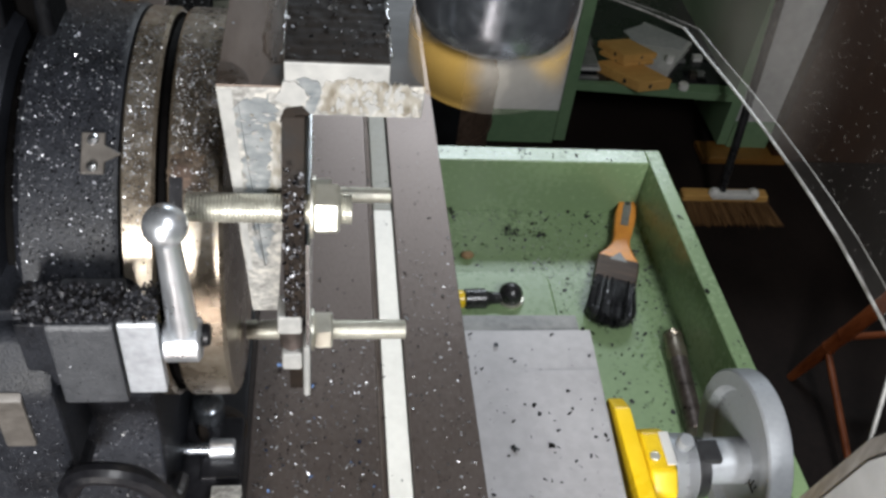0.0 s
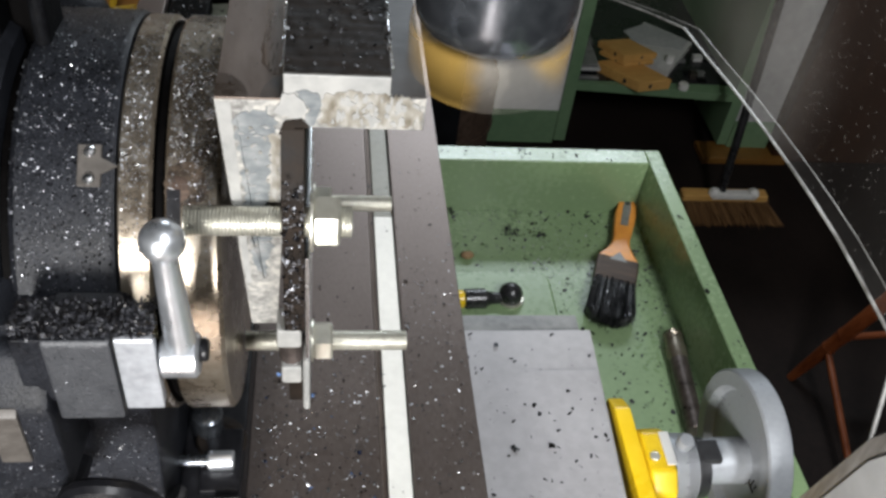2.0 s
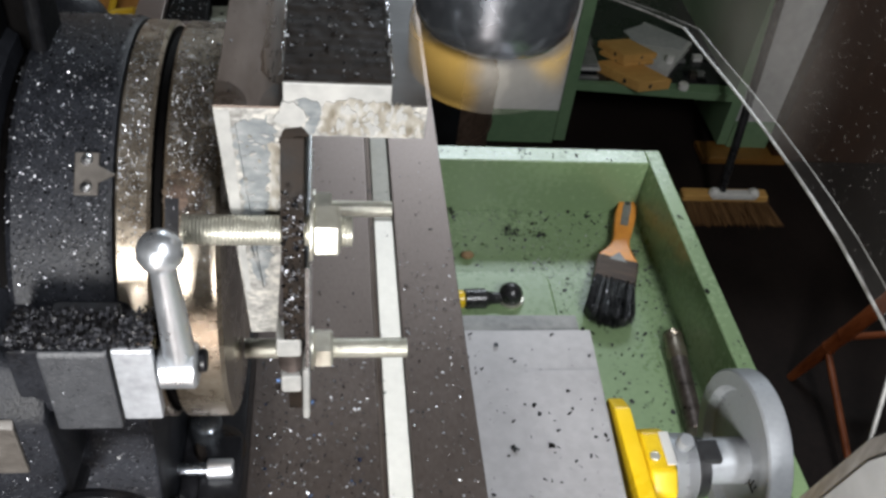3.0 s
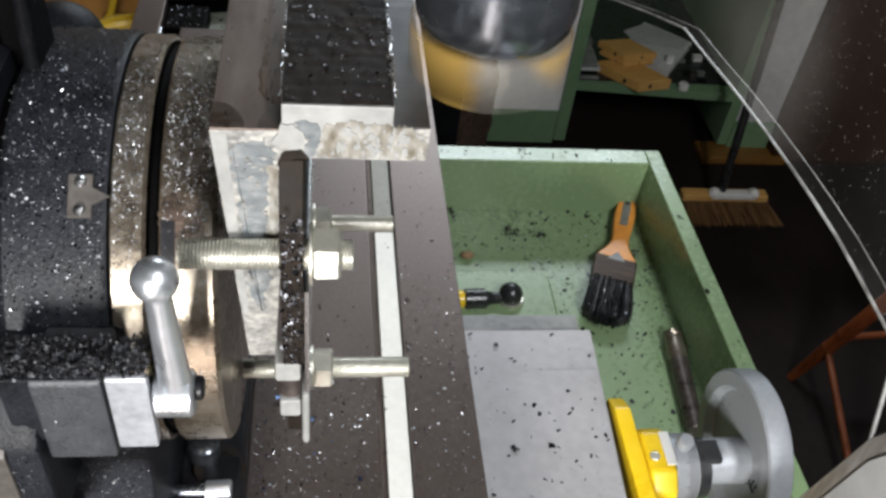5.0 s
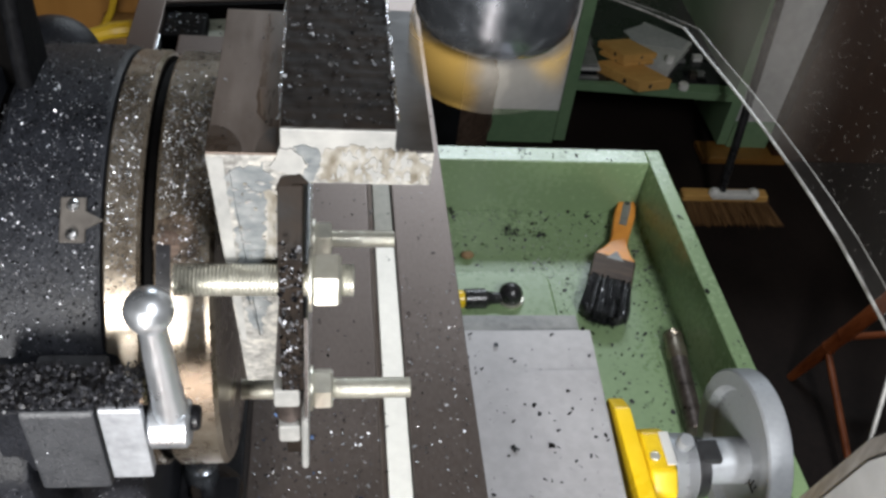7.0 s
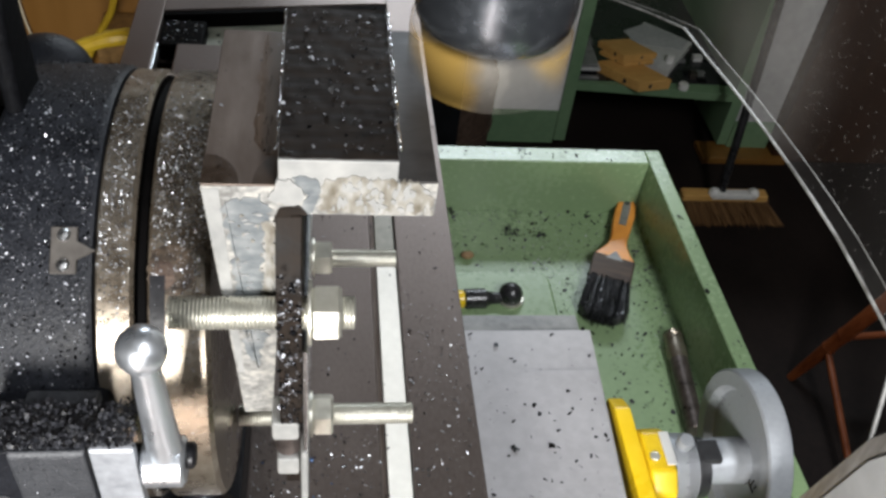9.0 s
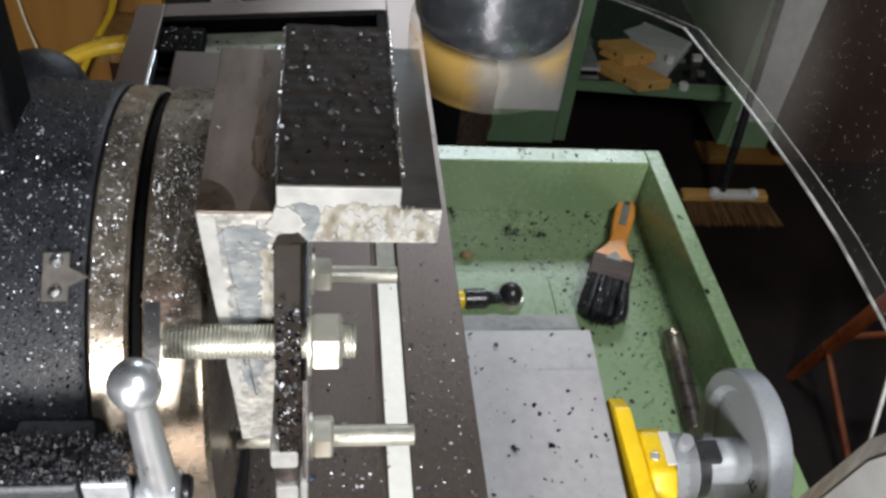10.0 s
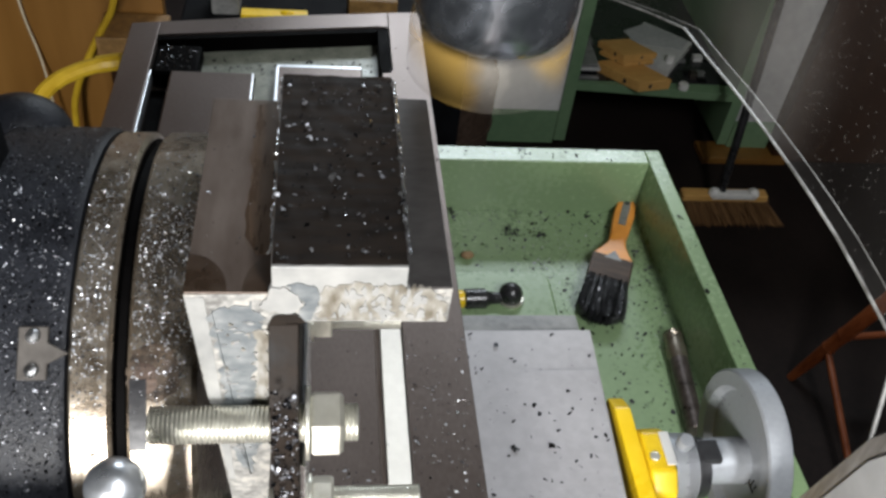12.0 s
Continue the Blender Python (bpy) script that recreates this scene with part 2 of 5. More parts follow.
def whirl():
    """The half-seen surface that fast gold-coated cutting edges sweep out: gold and steel painted at fixed places, a
    silver highlight between, thinner towards the tips.
    """
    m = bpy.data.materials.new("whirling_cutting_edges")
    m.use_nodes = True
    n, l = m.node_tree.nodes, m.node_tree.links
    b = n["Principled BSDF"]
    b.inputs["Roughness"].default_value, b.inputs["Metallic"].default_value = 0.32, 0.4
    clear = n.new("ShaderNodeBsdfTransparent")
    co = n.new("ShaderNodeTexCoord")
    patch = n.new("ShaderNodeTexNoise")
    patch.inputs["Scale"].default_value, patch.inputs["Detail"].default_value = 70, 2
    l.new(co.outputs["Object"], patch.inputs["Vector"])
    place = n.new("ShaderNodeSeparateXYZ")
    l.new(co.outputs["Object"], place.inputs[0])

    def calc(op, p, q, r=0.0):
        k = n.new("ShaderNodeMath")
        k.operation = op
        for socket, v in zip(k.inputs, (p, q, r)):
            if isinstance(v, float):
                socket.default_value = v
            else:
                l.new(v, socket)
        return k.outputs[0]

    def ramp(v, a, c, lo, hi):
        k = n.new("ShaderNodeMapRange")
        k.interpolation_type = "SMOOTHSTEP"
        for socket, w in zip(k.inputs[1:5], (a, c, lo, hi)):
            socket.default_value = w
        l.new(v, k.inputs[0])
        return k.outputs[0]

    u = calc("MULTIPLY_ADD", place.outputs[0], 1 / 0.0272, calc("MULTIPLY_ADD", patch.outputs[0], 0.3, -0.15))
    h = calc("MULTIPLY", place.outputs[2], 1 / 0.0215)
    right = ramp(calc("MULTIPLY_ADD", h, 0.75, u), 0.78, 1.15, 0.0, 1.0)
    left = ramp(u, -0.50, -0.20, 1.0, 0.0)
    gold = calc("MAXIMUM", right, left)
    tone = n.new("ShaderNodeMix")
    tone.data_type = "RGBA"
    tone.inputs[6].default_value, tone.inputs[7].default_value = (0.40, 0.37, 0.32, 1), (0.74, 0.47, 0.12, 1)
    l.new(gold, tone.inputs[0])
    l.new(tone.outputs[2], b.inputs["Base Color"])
    # silver highlight painted as an upright band left of the middle
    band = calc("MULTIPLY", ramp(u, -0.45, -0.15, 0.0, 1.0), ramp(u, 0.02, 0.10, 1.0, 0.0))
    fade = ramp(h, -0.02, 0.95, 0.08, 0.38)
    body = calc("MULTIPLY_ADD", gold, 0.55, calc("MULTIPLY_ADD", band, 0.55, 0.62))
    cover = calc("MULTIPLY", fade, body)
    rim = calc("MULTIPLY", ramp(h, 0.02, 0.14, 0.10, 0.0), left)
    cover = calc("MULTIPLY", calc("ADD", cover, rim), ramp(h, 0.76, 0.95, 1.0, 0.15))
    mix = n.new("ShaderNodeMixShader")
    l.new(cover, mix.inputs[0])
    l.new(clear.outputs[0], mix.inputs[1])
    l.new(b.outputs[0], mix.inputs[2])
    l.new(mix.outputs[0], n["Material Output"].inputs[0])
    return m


SHEET = clear_sheet()
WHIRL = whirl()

# ---------------------------------------------------------------- building tools
BASES, CARRIED = {}, []


def thing(name, base, label, category, group="", kind="", carried=False):
    """An Empty at the base of a thing; its parts are given in the place's own metres."""
    ob = new(name)
    ob.location = base
    ob.empty_display_size = 0.02
    BASES[ob] = Vector(base)
    tagged(ob, label, category, group, kind)
    if carried:
        CARRIED.append(ob)
    return ob


def finish(bm, name, material, smooth):
    me = bpy.data.meshes.new(name)
    bmesh.ops.recalc_face_normals(bm, faces=bm.faces[:])
    bm.to_mesh(me)
    bm.free()
    me.materials.append(material)
    if smooth:
        me.shade_smooth()
        me.set_sharp_from_angle(angle=radians(35))
    return me


def flatten(ob):
    m = ob.modifiers.new("weighted_normals", "WEIGHTED_NORMAL")
    m.keep_sharp, m.weight = True, 80


def part(name, bm, material, parent, label="", smooth=True, kind=""):
    bm.transform(Matrix.Translation(-BASES[parent]))
    ob = new(name, finish(bm, name, material, smooth))
    ob.parent = parent
    BASES[ob] = BASES[parent]
    if smooth:
        flatten(ob)
    return tagged(ob, label, kind=kind)


def solid(name, bm, material, base, label, category="", kind="", carried=False, smooth=True, group=""):
    bm.transform(Matrix.Translation(-Vector(base)))
    ob = new(name, finish(bm, name, material, smooth))
    ob.location = base
    BASES[ob] = Vector(base)
    if smooth:
        flatten(ob)
    if carried:
        CARRIED.append(ob)
    return tagged(ob, label, category, group, kind)


def merge(*bms):
    out = bmesh.new()
    for b in bms:
        me = bpy.data.meshes.new("tmp")
        b.to_mesh(me)
        b.free()
        out.from_mesh(me)
        bpy.data.meshes.remove(me)
    return out


def box(a, b, bevel=0.0, seg=2):
    bm = bmesh.new()
    lo = [min(p, q) for p, q in zip(a, b)]
    hi = [max(p, q) for p, q in zip(a, b)]
    bmesh.ops.create_cube(bm, size=1)
    for v in bm.verts:
        v.co = Vector([lo[i] + (v.co[i] + 0.5) * (hi[i] - lo[i]) for i in range(3)])
    if bevel:
        bmesh.ops.bevel(bm, geom=bm.edges[:], offset=bevel, segments=seg, profile=0.5, affect="EDGES")
    return bm


def prism(points, axis, lo, hi, bevel=0.0, seg=2):
    """A polygon given in the two other axes, drawn out along axis from lo to hi."""
    bm = bmesh.new()

    def at(p, w):
        p = list(p)
        p.insert(axis, w)
        return Vector(p)
    verts = [bm.verts.new(at(p, lo)) for p in points]
    f = bm.faces.new(verts)
    r = bmesh.ops.extrude_face_region(bm, geom=[f])
    step = Vector((0, 0, 0))
    step[axis] = hi - lo
    bmesh.ops.translate(bm, verts=[g for g in r["geom"] if isinstance(g, bmesh.types.BMVert)], vec=step)
    if bevel:
        bmesh.ops.bevel(bm, geom=bm.edges[:], offset=bevel, segments=seg, profile=0.5, affect="EDGES")
    return bm


def lathe(origin, direction, profile, seg=48, a0=0.0, a1=360.0, caps=True):
    """Turns (distance along, radius) pairs about a line."""
    bm = bmesh.new()
    d = Vector(direction).normalized()
    rot = d.to_track_quat("Z", "Y").to_matrix()
    full = abs(a1 - a0) >= 360
    n = seg if full else seg + 1
    rings = []
    for h, r in profile:
        ring = []
        for i in range(n):
            a = radians(a0 + (a1 - a0) * i / seg)
            ring.append(bm.verts.new(Vector(origin) + rot @ Vector((r * math.cos(a), r * math.sin(a), h))))
        rings.append(ring)
    for p, q in zip(rings, rings[1:]):
        for i in range(seg):
            bm.faces.new((p[i], p[(i + 1) % n], q[(i + 1) % n], q[i]))
    if full:
        for ring in (rings[0], rings[-1]):
            if caps and profile[0][1] > 1e-5:
                bm.faces.new(ring)
    bmesh.ops.remove_doubles(bm, verts=bm.verts[:], dist=1e-6)
    return bm


def rod(p0, p1, r, seg=20, edge=0.0008):
    v = Vector(p1) - Vector(p0)
    h, e = v.length, min(edge, r * 0.4)
    return lathe(p0, v, [(0, r - e), (e, r), (h - e, r), (h, r - e)], seg)


def tube(points, r, seg=10):
    """A round bar along a smooth line through the points."""
    cu = bpy.data.curves.new("tmp", "CURVE")
    cu.dimensions, cu.bevel_depth, cu.bevel_resolution, cu.use_fill_caps = "3D", r, 3, True
    sp = cu.splines.new("NURBS")
    sp.points.add(len(points) - 1)
    for p, q in zip(sp.points, points):
        p.co = (*q, 1)
    sp.use_endpoint_u, sp.order_u, sp.resolution_u = True, 3, seg
    ob = bpy.data.objects.new("tmp", cu)
    me = ob.to_mesh()
    bm = bmesh.new()
    bm.from_mesh(me)
    ob.to_mesh_clear()
    bpy.data.objects.remove(ob)
    bpy.data.curves.remove(cu)
    return bm


def ball(c, r, seg=20, squash=(1, 1, 1)):
    bm = bmesh.new()
    bmesh.ops.create_uvsphere(bm, u_segments=seg, v_segments=seg // 2, radius=r)
    bm.transform(Matrix.Translation(c) @ Matrix.Diagonal((*squash, 1)))
    return bm


def thread(p0, p1, r, pitch=0.0012, seg=18):
    v = Vector(p1) - Vector(p0)
    n = int(v.length / pitch)
    prof = [(0, r * 0.8)]
    for i in range(n):
        prof += [((i + 0.3) * v.length / n, r), ((i + 0.5) * v.length / n, r), ((i + 0.85) * v.length / n, r * 0.94)]
    prof.append((v.length, r * 0.75))
    return lathe(p0, v, prof, seg)


def hexnut(c, length, flats, turn=0.0):
    """A nut along x with chamfered corners, starting at c."""
    bm = lathe(c, (1, 0, 0), [(0, flats * 0.53), (length * 0.12, flats * 0.577), (length * 0.88, flats * 0.577), (length, flats * 0.52)], 6)
    bm.transform(Matrix.Translation(c) @ Matrix.Rotation(radians(turn), 4, "X") @ Matrix.Translation(-Vector(c)))
    return bm


def flakes(name, spots, material, label, carried=False, base=(0, 0, 0), size=(0.0006, 0.0022), seed=1):
    """Many bent metal flakes; spots are (place, normal) pairs."""
    rnd = random.Random(seed)
    verts, faces = [], []
    for p, nrm in spots:
        s = rnd.uniform(*size) * (0.6 + rnd.random() ** 3 * 1.2)
        w = s * rnd.uniform(0.25, 0.8)
        h = s * rnd.uniform(0.1, 0.5)
        q = Vector(nrm).to_track_quat("Z", "Y").to_matrix() @ Euler((rnd.gauss(0, 0.45), rnd.gauss(0, 0.45), rnd.uniform(0, 6.3))).to_matrix()
        k = len(verts)
        for x, y, z in ((-s, -w, 0), (-s, w, h * 0.4), (0, w, h), (0, -w * 0.8, h * 1.1), (s, -w * 0.6, h * 0.2), (s * 0.9, w * 0.5, 0), (0, 0, -h * 0.2)):
            verts.append(Vector(p) - Vector(base) + q @ Vector((x, y, z)))
        faces += [[k, k + 3, k + 2, k + 1], [k + 3, k + 4, k + 5, k + 2], [k, k + 6, k + 3], [k + 3, k + 6, k + 4], [k + 1, k + 2, k + 6], [k + 2, k + 5, k + 6], [k, k + 1, k + 6], [k + 4, k + 6, k + 5]]
    me = bpy.data.meshes.new(name)
    me.from_pydata(verts, [], faces)
    me.materials.append(material)
    ob = new(name, me)
    ob.location = base
    if carried:
        CARRIED.append(ob)
    return tagged(ob, label, "metal chips", kind="stuff")


RND = random.Random(7)

# ---------------------------------------------------------------- the room
FLOOR_Z = -1.2
solid("floor", box((-2.6, -2.2, FLOOR_Z - 0.1), (3.0, 3.4, FLOOR_Z)), FLOOR, (0, 0, FLOOR_Z), "dark stained workshop floor", "floor", "structure")
solid("ceiling", box((-2.6, -2.2, 1.6), (3.0, 3.4, 1.7)), WALL, (0, 0, 1.6), "dim workshop ceiling", "ceiling", "structure")
solid("wall_north", box((-2.6, 3.4, FLOOR_Z), (3.0, 3.5, 1.6)), WALL, (0, 3.4, FLOOR_Z), "dim plastered workshop wall", "wall", "structure")
solid("wall_south", box((-2.6, -2.3, FLOOR_Z), (3.0, -2.2, 1.6)), WALL, (0, -2.2, FLOOR_Z), "dim plastered workshop wall", "wall", "structure")
solid("wall_east", box((3.0, -2.3, FLOOR_Z), (3.1, 3.5, 1.6)), WALL, (3.0, 0, FLOOR_Z), "dim plastered workshop wall", "wall", "structure")
solid("wall_west", box((-2.7, -2.3, FLOOR_Z), (-2.6, 3.5, 1.6)), WALL, (-2.6, 0, FLOOR_Z), "dim plastered workshop wall", "wall", "structure")


# ---------------------------------------------------------------- chip tray and machine base
def chip_tray():
    t = thing("chip_tray", (0.05, 0.25, FLOOR_Z), "green enamelled steel chip tray with a flat rim, scattered with chips", "chip tray")
    x0, x1, y0, y1, zr, zf, rim = -0.15, 0.396, -0.34, 0.820, -0.2, -0.275, 0.0185
    flare = 0.013
    part("tray_floor", prism([(x0 + 0.002, y0 + 0.002), (x1 + flare - 0.003, y0 + 0.002), (x1 - 0.003, y1 - 0.002), (x0 + 0.002, y1 - 0.002)], 2, zf - 0.004, zf, 0.001), GREEN, t)
    for plan in ([(x1 + flare - rim, y0), (x1 + flare, y0), (x1, y1), (x1 - rim, y1)], [(x0, y0), (x0 + rim, y0), (x0 + rim, y1), (x0, y1)],
                 [(x0 + rim, y1 - 0.026), (x1 - rim, y1 - 0.026), (x1 - rim, y1), (x0 + rim, y1)], [(x0 + rim, y0), (x1 + flare - rim, y0), (x1 + flare - rim, y0 + rim), (x0 + rim, y0 + rim)]):
        part("tray_wall", prism(plan, 2, zf - 0.006, zr, 0.0018, 3), GREEN, t)
    part("cabinet", box((x0 + 0.08, y0 + 0.1, FLOOR_Z), (x1 - 0.14, y1 - 0.16, zf - 0.004), 0.004), GREEN, t)
    part("raised_pad", prism([(0.02, 0.52), (0.249, 0.52)] + [(0.231 + 0.018 * math.cos(radians(a)), 0.666 + 0.018 * math.sin(radians(a))) for a in range(0, 91, 10)] + [(0.02, 0.684)], 2, zf, zf + 0.010, 0.0035, 3), GREEN, t)
    return t


chip_tray()


def saddle():
    t = thing("machine_saddle", (0.06, 0.2, -0.275), "grey cast saddle under the milling table with a pale way cover", "machine saddle")
    part("body", box((-0.12, -0.1, -0.275), (0.186, 0.412, -0.066), 0.003), PLATE_DARK, t)
    part("way_cover", prism([(-0.1, -0.12), (0.171, -0.12), (0.1953, 0.4192), (-0.1, 0.4192)], 2, -0.065, -0.0605, 0.0008), PLATE_GREY, t, "pale grey plate strewn with dark chips")
    part("upper_cover", prism([(-0.1, -0.12), (0.170, -0.12), (0.1915, 0.3815), (-0.1, 0.3815)], 2, -0.0604, -0.0594, 0.0003), PLATE_GREY, t, "second pale plate laid over the first")
    part("rear_wiper", box((-0.1, 0.4195, -0.085), (0.1885, 0.436, -0.0625), 0.0015), PLATE_DARK, t)
    return t


saddle()


# ---------------------------------------------------------------- moving table
def milling_table():
    t = thing("milling_table", (-0.036, 0.2, -0.06), "ground steel milling table with T-slots and an end trough, oily", "milling table", carried=True)
    part("slab", prism([(-0.162, -0.5), (0.09, -0.5), (0.09, 0.8500), (-0.036, 0.8325), (-0.162, 0.8096)], 2, -0.0602, -0.021, 0.001), GROUND_STEEL, t)
    for name, a, b in (("land", (-0.121, -0.5), (-0.0546, 0.738)), ("land", (-0.037, -0.5), (0.0345, 0.752))):
        part(name, box((*a, -0.021), (*b, 0), 0.0018, 3), GROUND_STEEL, t)
    for name, plan in (("side_rail", [(-0.162, -0.5), (-0.138, -0.5), (-0.138, 0.8142), (-0.162, 0.8099)]),
                       ("side_land", [(0.0513, -0.5), (0.09, -0.5), (0.09, 0.8503), (0.0602, 0.8462), (0.0602, 0.750), (0.0580, 0.746), (0.0513, 0.745)]),
                       ("end_bar", [(-0.138, 0.7922), (-0.130, 0.7937), (0.052, 0.8212), (0.0602, 0.8205), (0.0602, 0.8462), (-0.036, 0.8328), (-0.138, 0.8142)])):
        part(name, prism(plan, 2, -0.021, 0, 0.0009), GROUND_STEEL, t)
    # added bright strips stand for the far light reflected on the land edges
    part("edge_glint", prism([(-0.0362, 0.7488), (0.0337, 0.7488), (0.0337, 0.7518), (-0.0362, 0.7518)], 2, -0.0010, 0.0003, 0.0003), SATIN, t, "bright strip for the glint on the land's end")
    part("edge_glint", box((-0.0372, 0.55, -0.0016), (-0.0346, 0.7486, 0.0003), 0.0004), SATIN, t, "bright strip for the glint on the land's edge")
    part("edge_glint", box((-0.0560, 0.55, -0.0016), (-0.0545, 0.737, 0.0003), 0.0004), SATIN, t, "bright strip for the glint on the land's edge")
    part("slot_strip", box((0.0378, -0.5, -0.020), (0.0505, 0.4820, -0.003), 0.0006), SLOT_STRIP, t, "pale strip lying in the T-slot")
    # back of the strip: the bracket's shade is put into this greyer colour
    part("slot_strip", box((0.0378, 0.4825, -0.020), (0.0505, 0.74, -0.0034), 0.0006), SHADED_STRIP, t, "greyer stretch of the strip with the bracket's shade in its colour")
    part("slot_floor", box((0.0344, -0.5, -0.0205), (0.0379, 0.74, -0.0062), 0.0004), MILLED, t, "oily slot floor")
    part("trough_floor", prism([(-0.1370, 0.754), (0.0595, 0.754), (0.0595, 0.8190), (-0.1370, 0.7895)], 2, -0.0208, -0.016, 0.0006), TROUGH, t, "pale trough floor dusted with fine chips")
    # near-black sheets line the trough's back and side
    part("dark_film", prism([(-0.1374, 0.7862), (0.0495, 0.8138), (0.0500, 0.8204), (-0.1300, 0.7933), (-0.1374, 0.7918)], 2, -0.0158, -0.0016, 0.0005), NEAR_BLACK, t, "black back of the trough")
    part("dark_film", prism([(0.0520, 0.7480), (0.0598, 0.7510), (0.0598, 0.8200), (0.0505, 0.8204), (0.0497, 0.7600)], 2, -0.0158, -0.0016, 0.0005), NEAR_BLACK, t, "black side of the trough")
    part("gutter", box((-0.1378, -0.5, -0.0208), (-0.1213, 0.735, -0.018), 0.0005), NEAR_BLACK, t, "black gutter")
    # thin bright strip in place of the reflection on the gutter's wall
    part("gutter_glint", box((-0.1379, -0.5, -0.0110), (-0.1364, 0.7400, -0.0012), 0.0007, 3), SATIN, t, "bright strip for the glint along the gutter wall")
    part("slot_floor", box((-0.0545, -0.5, -0.0208), (-0.0371, 0.7535, -0.0135), 0.0005), TROUGH, t, "pale oily slot floor")
    part("corner_pad", box((-0.1376, 0.742, -0.0208), (-0.100, 0.786, -0.005), 0.003, 3), NEAR_BLACK, t, "black drain pad covered with chips")
    return t


milling_table()


# ---------------------------------------------------------------- dividing head
AY, AZ, RIM, DRUM = 0.3178, 0.1439, 0.0857, 0.0870


def rim_patch(x0, x1, a0, a1, r):
    """A thin curved plate on a drum about the head's axis."""
    bm = bmesh.new()
    rows = []
    for k in range(13):
        a = radians(a0 + (a1 - a0) * k / 12)
        rows.append([bm.verts.new((x, AY + q * math.cos(a), AZ + q * math.sin(a))) for x, q in ((x0, r - 0.002), (x0, r), (x1, r), (x1, r - 0.002))])
    for p, q in zip(rows, rows[1:]):
        for i in range(3):
            bm.faces.new((p[i], p[i + 1], q[i + 1], q[i]))
    bm.faces.new(rows[0])
    bm.faces.new(rows[-1])
    return bm


def rim_blot(x, a, w, h, r, k):
    """A stain with a ragged outline lying on a drum about the head's axis; w along the axis, h round it, in metres."""
    bm = bmesh.new()
    rows = []
    for j in range(9):
        ring = []
        for i in range(56):
            b = radians(i * 360 / 56)
            q = (j / 8) * (1 + 0.22 * noise.noise((math.cos(b) * 1.6, math.sin(b) * 1.6, k)) + 0.16 * noise.noise((math.cos(b) * 5, math.sin(b) * 5, k)))
            e = radians(a) + h * q * math.sin(b) / r
            ring.append(bm.verts.new((x + w * q * math.cos(b), AY + r * math.cos(e), AZ + r * math.sin(e))))
        rows.append(ring)
    for p, q in zip(rows, rows[1:]):
        for i in range(56):
            bm.faces.new((p[i], p[(i + 1) % 56], q[(i + 1) % 56], q[i]))
    bmesh.ops.remove_doubles(bm, verts=bm.verts[:], dist=1e-6)
    return bm


